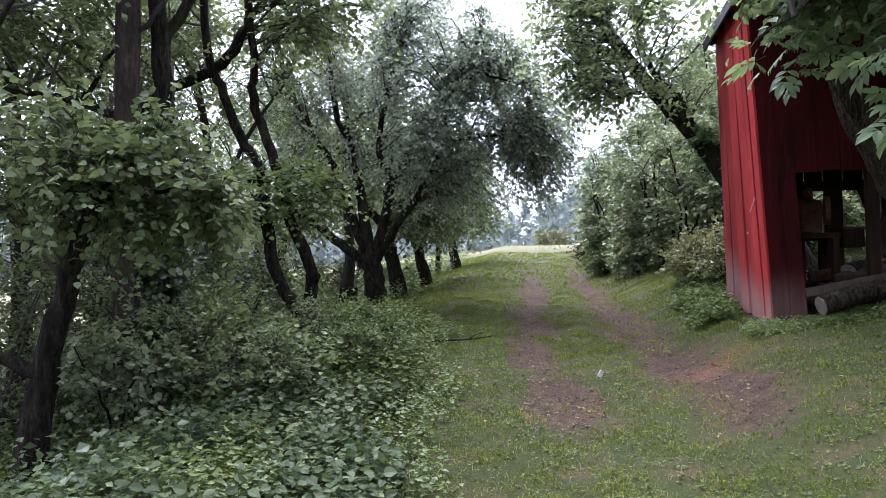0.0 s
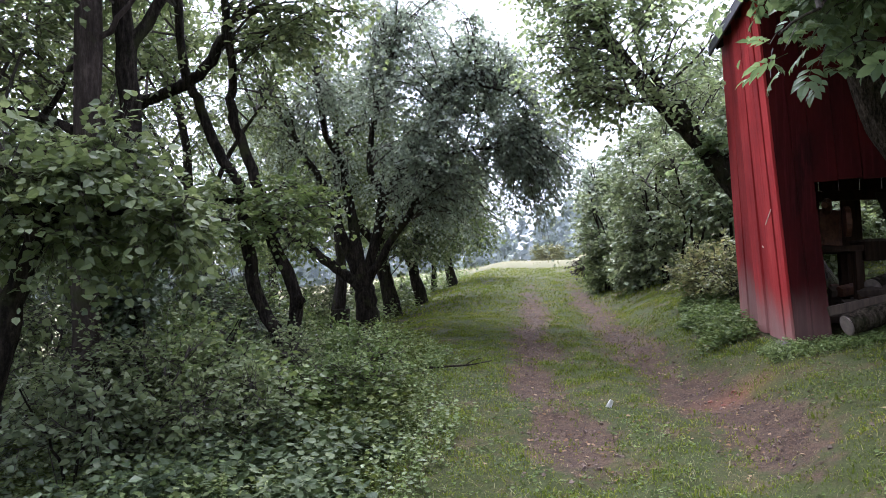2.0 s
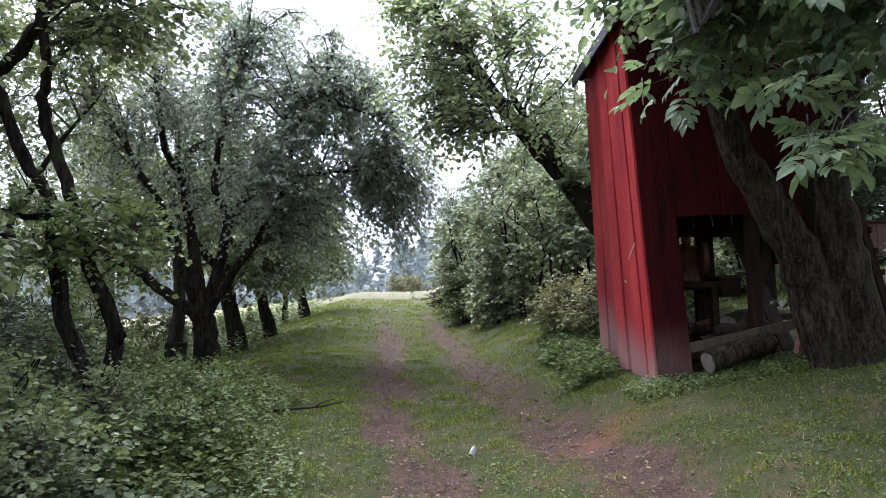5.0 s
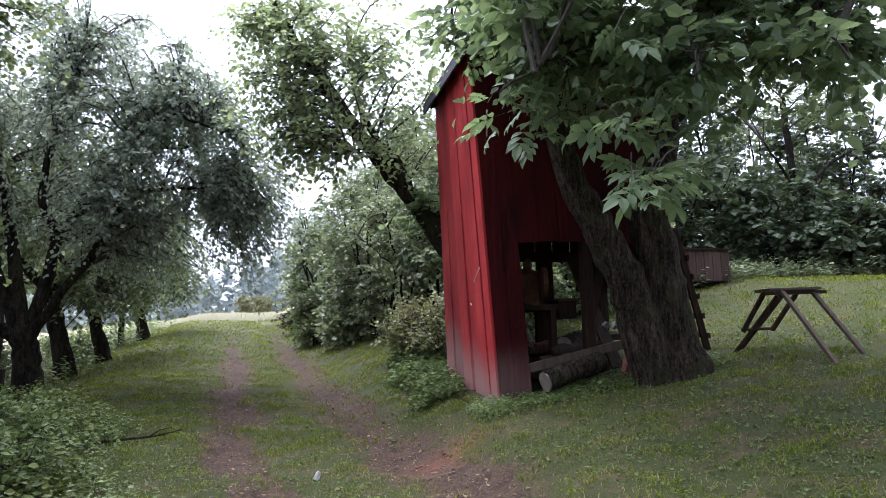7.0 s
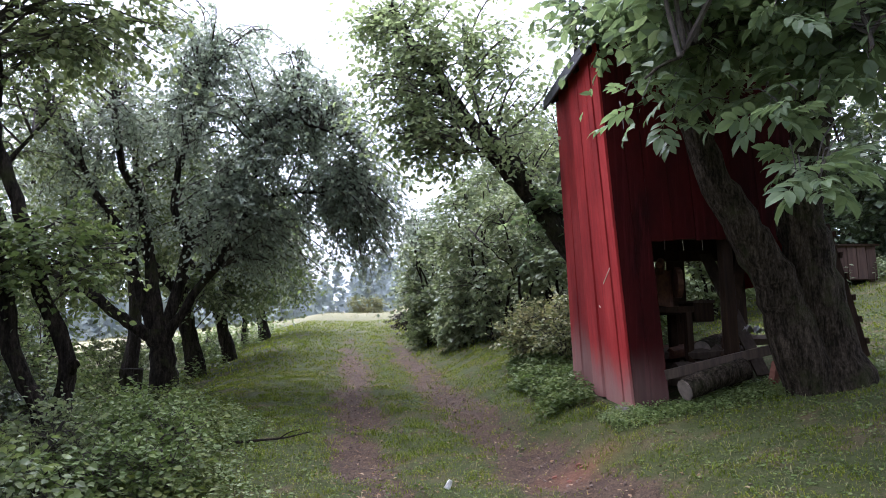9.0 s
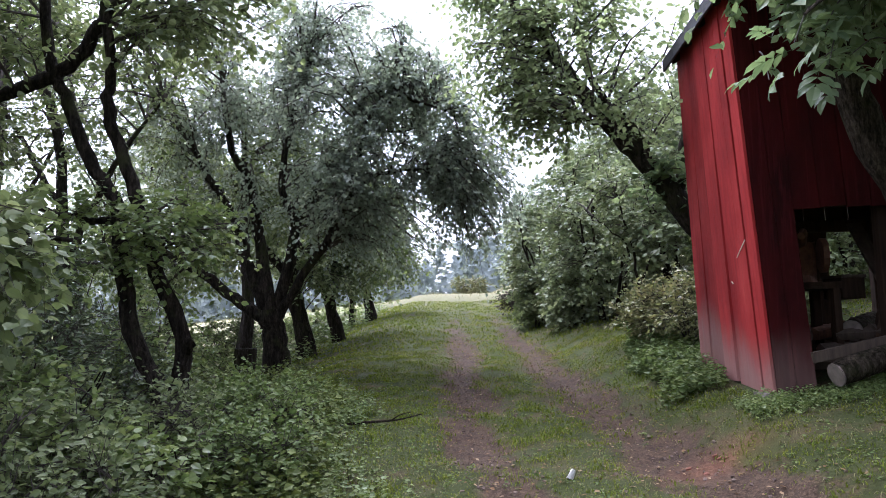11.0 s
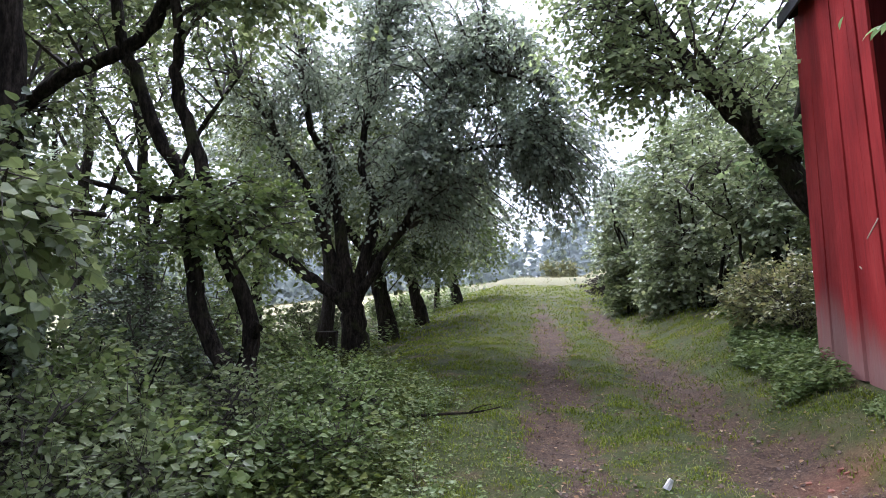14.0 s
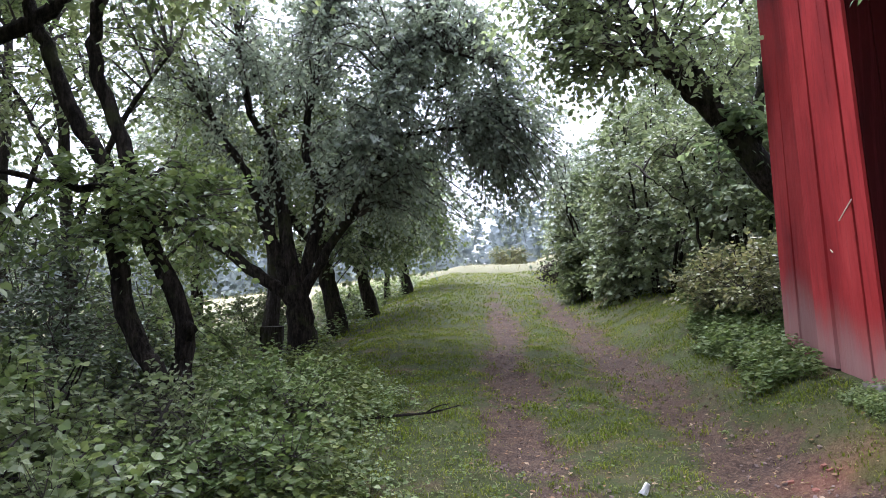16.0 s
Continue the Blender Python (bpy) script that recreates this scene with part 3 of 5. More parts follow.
    while y < Y1 - 0.1:
        part("plank", plank((X1, y + 0.13, 2.6 + rng.uniform(0, 0.3)), (X1, y + 0.13, EAVE + 0.04), 0.25, 0.022, (0, 1, 0), rng), M_RED, right)
        y += 0.26
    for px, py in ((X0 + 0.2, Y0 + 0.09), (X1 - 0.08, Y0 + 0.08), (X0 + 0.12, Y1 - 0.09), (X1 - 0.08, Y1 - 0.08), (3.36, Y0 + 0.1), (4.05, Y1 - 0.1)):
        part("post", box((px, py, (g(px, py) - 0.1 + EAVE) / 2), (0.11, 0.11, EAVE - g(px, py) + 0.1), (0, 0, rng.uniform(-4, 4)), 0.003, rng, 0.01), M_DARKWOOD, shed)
    part("sill", plank((2.64, Y0 - 0.02, 1.69), (3.75, Y0 + 0.05, 1.91), 0.09, 0.06, (0, 0, 1), rng), M_OLDWOOD, shed)
    # roof: two tarred slopes with fascia boards, overhanging
    xm = (X0 + X1) / 2
    slope = (RIDGE - EAVE) / (xm - X0)
    for sx, nm in ((-1, "roof"), (1, "roof")):
        over = 0.2
        xe = X0 - over if sx < 0 else X1 + over
        ze = EAVE - over * slope + 0.09
        r = part(nm, plank(((xe + xm) / 2, Y0 - 0.2, (ze + RIDGE + 0.09) / 2), ((xe + xm) / 2, Y1 + 0.1, (ze + RIDGE + 0.09) / 2), math.hypot(xm - xe, RIDGE + 0.09 - ze) + 0.02, 0.03, (sx * -1.0, 0, slope)), M_ROOF, shed, "dark tarred roof slope")
        part("fascia", plank((xe, Y0 - 0.2, ze - 0.05), (xe, Y1 + 0.1, ze - 0.05), 0.13, 0.025, (0, 0, 1), rng), M_ROOF, r)
        part("barge_board", plank((xe, Y0 - 0.205, ze - 0.05), (xm, Y0 - 0.205, RIDGE + 0.04), 0.13, 0.024, (0, 0, 1), rng), M_ROOF, r)
        for yy in np.linspace(Y0 + 0.1, Y1 - 0.1, 4):
            part("rafter", plank((xe + sx * -0.03, yy, ze - 0.06), (xm, yy, RIDGE), 0.09, 0.05, (0, 0, 1), rng), M_DARKWOOD, r)
    part("footing", box((X0 + 0.07, Y0 + 0.05, g(X0, Y0) - 0.02), (0.2, 0.22, 0.14), (0, 0, 8), 0.008, rng, 0.03), M_CONC, shed, "pale rough footing under the corner")
    return shed


make_shed()


def make_log(name, a, b, r, label, seed):
    rng = np.random.default_rng(seed)
    ob = thing(name, a, label, "log")
    line = spline([a, ((a[0] + b[0]) / 2, (a[1] + b[1]) / 2, (a[2] + b[2]) / 2 + 0.01), b], 9)
    part("bark", tube(line, np.full(9, r) * rng.uniform(0.95, 1.05, 9), 14, 0.03, rng, cap=False), M_BARK_OLD, ob, smooth=True)
    d = unit(line[0] - line[1])
    for end, way in ((line[0], d), (line[-1], -d)):
        part("cut_end", tube([end - way * 0.01, end + way * 0.004], [r * 0.97, r * 0.95], 14), M_CUT, ob, "pale sawn end")
    return ob


def shed_contents():
    rng = np.random.default_rng(11)
    make_log("log", (2.72, 7.98, 1.56), (3.36, 8.1, 1.73), 0.1, "thick grey-barked log lying before the shed", 3)
    make_log("log", (3.25, 8.75, 1.9), (3.7, 9.2, 1.98), 0.1, "short log on the heap inside the shed", 4)
    # split firewood heap
    for k in range(26):
        x, y = rng.uniform(2.95, 4.05), rng.uniform(8.6, 9.6)
        z = g(x, y) + 0.06 + (k // 9) * 0.11
        ang = rng.uniform(-30, 30)
        c, s_ = math.cos(radians(ang)), math.sin(radians(ang))
        fw = thing("firewood", (x, y, z), "split piece of brown firewood on a heap", "firewood", "firewood heap")
        part("billet", tube([(x - 0.2 * c, y - 0.2 * s_, z), (x + 0.2 * c, y + 0.2 * s_, z + rng.normal(0, 0.03))], [0.06, 0.055], 5, 0.15, rng), M_OLDWOOD if k % 3 else M_RUST, fw)
    # bench with a dark vice-like machine on it
    bench = thing("workbench", (2.95, 9.0, g(2.95, 9.0)), "dark wooden bench inside the red shed", "workbench")
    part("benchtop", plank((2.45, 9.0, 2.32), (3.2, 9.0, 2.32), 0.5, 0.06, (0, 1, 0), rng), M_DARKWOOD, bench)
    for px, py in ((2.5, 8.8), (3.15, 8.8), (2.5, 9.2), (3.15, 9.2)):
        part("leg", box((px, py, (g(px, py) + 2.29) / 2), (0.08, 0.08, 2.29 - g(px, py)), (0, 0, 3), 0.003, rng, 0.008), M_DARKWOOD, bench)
    mac = thing("machine", (2.95, 9.0, 2.35), "rusty iron machine standing on the bench", "machine")
    part("body", box((2.92, 9.0, 2.55), (0.26, 0.3, 0.38), (0, 4, 12), 0.01, rng, 0.05), M_RUST, mac)
    part("wheel", tube([(3.06, 8.84, 2.6), (3.11, 8.83, 2.6)], [0.16, 0.16], 18), M_RUST, mac)
    part("spout", tube(spline([(2.9, 8.85, 2.72), (2.86, 8.7, 2.8), (2.8, 8.6, 2.76)], 8), np.linspace(0.05, 0.035, 8), 8), M_RUST, mac)
    box_ob = thing("wooden_box", (3.35, 9.1, 2.2), "small dark wooden box on the firewood", "box")
    part("sides", box((3.38, 9.1, 2.3), (0.26, 0.26, 0.2), (0, 0, 15), 0.004, rng, 0.01), M_DARKWOOD, box_ob)
    part("lid", box((3.38, 9.1, 2.41), (0.28, 0.28, 0.025), (0, 0, 15), 0.002, rng, 0.006), M_OLDWOOD, box_ob)
    bd = thing("board", (3.8, 8.6, g(3.8, 8.6)), "loose pale board leaning inside the shed", "board")
    part("plank", plank((3.75, 8.5, g(3.75, 8.5) + 0.02), (3.62, 9.3, 2.95), 0.14, 0.025, (1, 0, 0), rng), M_OLDWOOD, bd)
    bd = thing("board", (3.5, 8.6, g(3.5, 8.6)), "dark squared timber leaning inside the shed", "board")
    part("plank", plank((3.32, 8.55, g(3.35, 8.55)), (3.86, 8.95, 2.9), 0.1, 0.06, (1, 0, 0), rng), M_DARKWOOD, bd)
    wr = thing("cloth", (3.72, 8.48, 2.1), "crumpled pale rag lying on the woodpile", "cloth")
    pts = np.array([(3.62 + 0.03 * i, 8.48 + 0.03 * j, 2.1 + 0.03 * math.sin(i * 2.1) + 0.025 * math.cos(j * 2.6 + i)) for i in range(7) for j in range(5)])
    part("fold", [(pts, [(i * 5 + j, i * 5 + j + 1, (i + 1) * 5 + j + 1, (i + 1) * 5 + j) for i in range(6) for j in range(4)])], M_STONE, wr, smooth=True)
    br = thing("brick", (3.64, 8.1, g(3.64, 8.1)), "orange-red brick leaning at the foot of the tree", "brick")
    part("block", box((3.66, 8.1, g(3.66, 8.1) + 0.1), (0.11, 0.07, 0.22), (8, 12, 20), 0.003, rng, 0.008), M_BRICK, br)
    ld = thing("ladder", (4.86, 8.55, g(4.86, 8.55)), "dark wooden ladder leaning on the shed beside the tree", "ladder")
    a0, a1 = np.array((4.8, 8.45, g(4.8, 8.45))), np.array((4.53, 8.5, 3.15))
    off = np.array((0.06, 0.36, 0.02))
    for o in (0, 1):
        part("rail", plank(a0 + off * o, a1 + off * o, 0.07, 0.035, (1, 0, 0.2), rng), M_DARKWOOD, ld)
    for u in np.linspace(0.12, 0.92, 6):
        p = a0 + (a1 - a0) * u
        part("rung", plank(p - off * 0.12 + np.array((0.05, 0, 0)), p + off * 1.1 + np.array((0.05, 0, 0)), 0.06, 0.025, (0, 0, 1), rng), M_DARKWOOD, ld)


shed_contents()


def make_trestle():
    rng = np.random.default_rng(21)
    cx, cy, zt = 5.2, 7.62, 2.39
    ob = thing("trestle", (cx, cy, g(cx, cy)), "weathered dark wooden trestle with a short top board, on the grass", "trestle")
    part("top_board", plank((cx - 0.27, cy + 0.02, zt), (cx + 0.29, cy - 0.02, zt + 0.01), 0.26, 0.025, (0, 1, 0), rng), M_OLDWOOD, ob)
    part("cross_bar", plank((cx - 0.34, cy - 0.1, zt - 0.035), (cx + 0.37, cy - 0.1, zt - 0.025), 0.035, 0.035, (0, 1, 0), rng), M_DARKWOOD, ob)
    for (dx, dy), (bx, by), w in (((-0.14, -0.1), (5.06, 6.89), 0.05), ((0.22, -0.08), (5.46, 6.99), 0.05), ((-0.02, 0.08), (4.88, 8.1), 0.035), ((0.06, 0.1), (5.0, 8.18), 0.035)):
        part("leg", plank((cx + dx, cy + dy, zt - 0.01), (bx, by, g(bx, by) - 0.02), w, 0.03, (1, 0.2, 0), rng), M_OLDWOOD if by < 7.5 else M_DARKWOOD, ob)
    for (dx, dy), end in (((-0.2, 0.08), (4.86, 7.9, 1.99)), ((0.2, 0.1), (5.28, 8.0, 2.0))):
        part("brace", plank((cx + dx, cy + dy, zt - 0.01), end, 0.05, 0.03, (1, 0.2, 0), rng), M_DARKWOOD, ob)
    part("stretcher", plank((4.84, 7.89, 2.01), (5.29, 8.0, 2.02), 0.025, 0.02, (0, 0, 1), rng), M_DARKWOOD, ob)
    rope = thing("rope", (cx - 0.35, cy - 0.14, zt), "thin brown cord hanging from the trestle to the grass", "rope")
    for pts in ([(cx - 0.3, cy - 0.1, zt - 0.03), (cx - 0.36, cy - 0.16, zt - 0.3), (4.72, 7.45, g(4.72, 7.45))], [(cx - 0.24, cy - 0.12, zt - 0.02), (cx - 0.18, cy - 0.35, zt - 0.35), (5.0, 7.0, g(5.0, 7.0)), (5.2, 6.85, g(5.2, 6.85) + 0.01)]):
        part("strand", tube(spline(pts, 16), np.full(16, 0.0022), 5), M_OLDWOOD, rope)
    return ob


make_trestle()


def make_crate():
    rng = np.random.default_rng(23)
    x0, x1, y0, y1, z0, z1 = 7.62, 8.68, 13.5, 14.1, 3.03, 3.62
    ob = thing("crate", (8.1, 13.8, g(8.1, 13.8)), "old red-brown board crate standing before the hedge", "crate")
    n = 6
    for i in range(n):
        a, b = x0 + (x1 - x0) * i / n, x0 + (x1 - x0) * (i + 1) / n
        part("front_board", plank(((a + b) / 2, y0, z0), ((a + b) / 2, y0, z1), b - a - 0.008, 0.022, (1, 0, 0), rng), M_CRATE, ob)
        part("back_board", plank(((a + b) / 2, y1, z0), ((a + b) / 2, y1, z1), b - a - 0.008, 0.022, (1, 0, 0), rng), M_CRATE, ob)
    for i in range(3):
        a = y0 + (y1 - y0) * (i + 0.5) / 3
        for xx in (x0, x1):
            part("end_board", plank((xx, a, z0), (xx, a, z1), 0.19, 0.022, (0, 1, 0), rng), M_OLDWOOD, ob)
    part("floor_board", box(((x0 + x1) / 2, (y0 + y1) / 2, z0), (x1 - x0, y1 - y0, 0.03), (0, 0, 0), 0.001, rng, 0.004), M_DARKWOOD, ob)
    part("lid", box(((x0 + x1) / 2, (y0 + y1) / 2 - 0.02, z1 + 0.02), (x1 - x0 + 0.1, y1 - y0 + 0.1, 0.03), (3, 0, 0), 0.003, rng, 0.006), M_DARKWOOD, ob)
    for xx in (x0 + 0.08, x1 - 0.08):
        for yy in (y0 + 0.06, y1 - 0.06):
            part("foot", box((xx, yy, (g(xx, yy) + z0) / 2 - 0.03), (0.1, 0.1, z0 - g(xx, yy) + 0.06), (0, 0, 0), 0.003, rng, 0.01), M_DARKWOOD, ob)
    return ob


make_crate()


def make_outhouse():
    """End of a red outbuilding at the edge of the yard."""
    rng = np.random.default_rng(27)
    x0, x1, y0, y1 = 15.2, 17.7, 13.5, 16.0
    ob = thing("outhouse", (x0, y0, g(x0, y0)), "red-painted board outhouse half grown over by the hedge", "outhouse")
    wall = part("front_wall", plank((x0, y0 + 0.05, 3.6), (x1, y0 + 0.05, 3.6), 0.1, 0.05, (0, 0, 1), rng), M_DARKWOOD, ob)
    for i in range(10):
        x = x0 + 0.125 + i * 0.25
        part("plank", plank((x, y0, g(x, y0) - 0.05), (x, y0, 5.2), 0.242, 0.024, (1, 0, 0), rng), M_RED, wall)
    wall = part("side_wall", plank((x0 + 0.05, y0, 3.6), (x0 + 0.05, y1, 3.6), 0.1, 0.05, (0, 0, 1), rng), M_DARKWOOD, ob)
    for i in range(10):
        y = y0 + 0.125 + i * 0.25
        part("plank", plank((x0, y, g(x0, y) - 0.05), (x0, y, 5.2), 0.242, 0.024, (0, 1, 0), rng), M_RED, wall)
    part("roof", plank(((x0 + x1) / 2, y0 - 0.2, 5.35), ((x0 + x1) / 2, y1 + 0.2, 5.35), x1 - x0 + 0.5, 0.05, (1, 0, 0.15)), M_ROOF, ob)
    return ob


make_outhouse()

# ---- trees ----
def T(x, y, dz=0.0):
    return (x, y, g(x, y) + dz)


# old apple tree beside the track, many-limbed with a drooping crown
tree("apple_tree", "old many-limbed apple tree with a drooping grey-green crown", "tree",
     [[T(-3.05, 12.5), (-3.1, 12.5, 1.85), (-3.15, 12.5, 2.35)],
      [(-3.15, 12.5, 2.15), (-3.65, 12.4, 2.5), (-4.15, 12.3, 2.9), (-4.7, 12.2, 3.2), (-5.5, 12.1, 3.3)],
      [(-3.2, 12.5, 2.25), (-3.5, 12.5, 3.0), (-3.75, 12.5, 3.75), (-4.0, 12.4, 4.2), (-4.45, 12.4, 5.0)],
      [(-3.15, 12.5, 2.3), (-3.35, 12.6, 3.3), (-3.5, 12.6, 4.2), (-3.8, 12.5, 4.8), (-3.9, 12.4, 5.8)],
      [(-3.1, 12.55, 2.3), (-2.93, 12.6, 3.05), (-2.85, 12.7, 3.7), (-3.1, 12.8, 4.3), (-2.9, 12.8, 5.4), (-2.6, 12.7, 6.5)],
      [(-3.05, 12.5, 2.25), (-2.72, 12.4, 2.75), (-2.3, 12.3, 3.3), (-2.0, 12.2, 3.85), (-1.6, 12.1, 4.2), (-0.7, 12.1, 4.3)],
      [(-2.85, 12.6, 3.5), (-2.5, 12.9, 4.3), (-1.9, 13.1, 5.0), (-1.1, 13.2, 5.2)],
      [(-2.0, 12.2, 3.8), (-1.7, 11.9, 4.6), (-1.2, 11.7, 5.2), (-0.5, 11.7, 5.0)]],
     [(0.2, 0.17), (0.1, 0.03), (0.1, 0.035), (0.1, 0.03), (0.1, 0.03), (0.075, 0.02), (0.055, 0.02), (0.045, 0.015)], M_BARK_DARK,
     [("crown", M_APPLE, dict(blobs=[(-3.2, 13.2, 4.9, 2.5, 1.5, 1.5, 6), (-3.6, 12.2, 5.9, 2.3, 1.6, 1.0, 5), (-2.3, 11.9, 4.8, 1.5, 0.7, 0.9, 3), (-2.0, 11.7, 3.9, 0.9, 0.5, 0.55, 1.8), (-1.1, 12.4, 4.7, 1.4, 1.4, 1.1, 5), (-0.05, 12.5, 3.85, 0.75, 1.0, 0.75, 3.4), (0.0, 12.4, 4.45, 0.75, 1.0, 0.5, 2.2), (-2.6, 12.4, 6.7, 1.9, 1.5, 0.7, 3.5), (-1.0, 12.4, 5.6, 0.8, 1.2, 0.5, 2), (-5.0, 12.8, 4.6, 1.4, 1.4, 1.3, 2), (-1.8, 12.5, 5.9, 1.4, 1.4, 0.7, 3.5), (-1.2, 13.2, 3.5, 1.0, 0.8, 0.55, 2.2), (-2.0, 13.4, 3.6, 0.8, 0.6, 0.5, 1)],
                              branches=600, twigs=11, per=8, size=0.07, shape=ROUND, length=0.38, droop=0.9, r_branch=0.02, shell=0.5, arch=0.3))], 1)

# the row behind it
row = [(-3.5, 16.3, -0.4, 0.17, 3.4), (-3.3, 18.5, -0.5, 0.14, 3.0), (-3.45, 24.4, -0.3, 0.15, 3.2), (-4.0, 24.0, 0.0, 0.08, 3.0)]
for i, (x, y, lean, r, h) in enumerate(row):
    b = T(x, y)
    tree("apple_tree", "leaning old apple tree in the row along the track", "tree",
         [[b, (x + lean * 0.5, y, b[2] + 0.9), (x + lean, y, b[2] + 1.7)],
          [(x + lean, y, b[2] + 1.6), (x + lean - 0.7, y - 0.2, b[2] + 2.6), (x + lean - 1.2, y, b[2] + h + 0.4)],
          [(x + lean, y, b[2] + 1.6), (x + lean + 0.6, y + 0.2, b[2] + 2.5), (x + lean + 1.3, y - 0.1, b[2] + h)],
          [(x + lean, y, b[2] + 1.65), (x + lean, y + 0.5, b[2] + 2.8), (x + lean + 0.1, y + 0.8, b[2] + h + 0.6)]],
         [(r, r * 0.8), (r * 0.6, 0.03), (r * 0.6, 0.03), (r * 0.55, 0.03)], M_BARK_DARK,
         [("crown", M_LIME if i % 2 else M_WOOD_LEAF, dict(blobs=[(x + lean, y, b[2] + h + 0.1, 2.1, 1.9, 1.3, 3), (x + 1.0, y - 0.2, b[2] + 2.0, 0.9, 1.0, 0.75, 1.3)], branches=105, twigs=13, per=9, size=0.1, shape=ROUND, length=0.45, droop=0.9, r_branch=0.013, arch=0.3))], 40 + i, "orchard row")

# slim tree with a squared stump against it
b = T(-4.25, 14.6)
tree("pear_tree", "slim upright dark tree behind the apple tree", "tree", [[b, (-4.2, 14.6, 2.6), (-4.25, 14.6, 4.0), (-4.3, 14.7, 6.0)], [(-4.25, 14.6, 3.6), (-4.9, 14.5, 4.6), (-5.6, 14.5, 5.4)]], [(0.13, 0.05), (0.06, 0.02)], M_BARK,
     [("crown", M_WOOD_LEAF, dict(blobs=[(-4.5, 14.8, 5.3, 1.9, 1.7, 1.6, 1)], branches=90, twigs=12, per=10, size=0.1, shape=LANCE))], 61)
rngs = np.random.default_rng(62)
st = thing("stump", T(-4.1, 14.2), "squared mossy tree stump among the orchard grass", "stump")
part("block", box((-4.1, 14.2, g(-4.1, 14.2) + 0.22), (0.36, 0.32, 0.56), (0, 3, 14), 0.012, rngs, 0.03), M_BARK, st)

# two-stemmed tree rising from the thicket
tree("plum_tree", "two-stemmed dark tree rising out of the thicket", "tree",
     [[T(-2.78, 8.3), (-2.96, 8.3, 1.58), (-3.14, 8.3, 1.86), (-3.3, 8.3, 2.54), (-3.36, 8.3, 3.17), (-3.63, 8.3, 3.6), (-3.86, 8.3, 4.14), (-4.05, 8.3, 4.6), (-4.2, 8.3, 6.0)],
      [T(-2.7, 8.35, -0.1), (-2.73, 8.3, 1.32), (-2.76, 8.3, 2.05), (-2.97, 8.3, 2.53), (-3.08, 8.3, 2.98), (-3.31, 8.3, 3.61), (-3.46, 8.3, 4.05), (-3.47, 8.3, 4.6), (-3.55, 8.3, 5.4), (-3.6, 8.4, 6.6)],
      [(-5.6, 8.2, 3.6), (-4.38, 8.3, 4.29), (-4.0, 8.33, 4.42), (-3.69, 8.36, 4.77), (-3.52, 8.36, 5.1)],
      [(-2.85, 8.3, 1.5), (-2.7, 8.25, 1.8), (-2.62, 8.2, 1.95)],
      [(-3.3, 8.3, 3.0), (-4.1, 8.2, 3.15), (-5.2, 7.9, 3.5)]],
     [(0.088, 0.045), (0.082, 0.038), (0.065, 0.065), (0.06, 0.05), (0.035, 0.012)], M_BARK_DARK,
     [("crown", M_WOOD_LEAF, dict(blobs=[(-3.9, 8.6, 5.6, 2.2, 1.8, 1.2, 4), (-5.3, 8.8, 4.6, 1.4, 1.5, 1.3, 2), (-2.55, 8.4, 5.2, 0.8, 0.7, 0.55, 1.4)], branches=80, twigs=12, per=10, size=0.085, shape=OVAL, length=0.5)),
      ("low_crown", M_LIME, dict(blobs=[(-2.7, 8.2, 2.9, 0.6, 0.4, 0.33, 1.6), (-3.9, 8.0, 2.8, 0.7, 0.6, 0.4, 1.2)], branches=30, twigs=12, per=10, size=0.07, shape=OVAL, length=0.4))], 71)

# ivy-dark trunk, leaning trunk and smooth trunk at the near edge of the thicket
tree("ash_tree", "dark ivy-grown tree trunk standing in the thicket", "tree", [[T(-3.47, 6.4), (-3.48, 6.4, 1.4), (-3.46, 6.4, 2.2), (-3.5, 6.4, 3.4), (-3.58, 6.4, 4.6), (-3.7, 6.5, 7.0)], [(-3.5, 6.4, 3.0), (-4.2, 6.3, 3.5), (-5.2, 6.2, 3.7)], [(-3.55, 6.4, 4.0), (-3.1, 6.6, 5.0), (-2.4, 6.9, 6.2)]], [(0.11, 0.07), (0.06, 0.02), (0.06, 0.02)], M_BARK_DARK,
     [("crown", M_WOOD_LEAF, dict(blobs=[(-3.9, 6.6, 6.0, 2.1, 1.7, 1.4, 3), (-5.5, 6.6, 4.2, 1.3, 1.3, 1.3, 1.6)], branches=74, twigs=12, per=10, size=0.085, shape=ROUND)),
      ("ivy", M_HEDGE, dict(blobs=[(-3.5, 6.35, 2.2, 0.3, 0.3, 1.2, 1)], branches=60, twigs=7, per=7, size=0.06, shape=BROAD, length=0.2))], 72)
tree("hazel_tree", "leaning brown hazel trunk with broad pale leaves", "tree", [[T(-3.42, 4.6), (-3.33, 4.6, 0.98), (-3.19, 4.6, 1.59), (-3.05, 4.6, 2.09), (-2.88, 4.62, 2.45), (-2.75, 4.8, 2.75)], [(-3.3, 4.6, 1.2), (-3.9, 4.6, 1.4), (-4.6, 4.7, 1.5)], [(-2.95, 4.6, 2.35), (-2.6, 5.0, 2.5), (-2.1, 5.4, 2.45)]], [(0.11, 0.03), (0.06, 0.02), (0.025, 0.01)], M_BARK_DARK,
     [("crown", M_WOOD_LEAF, dict(blobs=[(-2.8, 4.9, 2.5, 0.8, 0.5, 0.42, 3), (-3.6, 4.4, 2.7, 0.8, 0.5, 0.5, 1.2), (-2.5, 5.5, 2.2, 0.35, 0.35, 0.3, 0.5)], branches=80, twigs=10, per=9, size=0.066, shape=BROAD, length=0.36, droop=0.35))], 73)
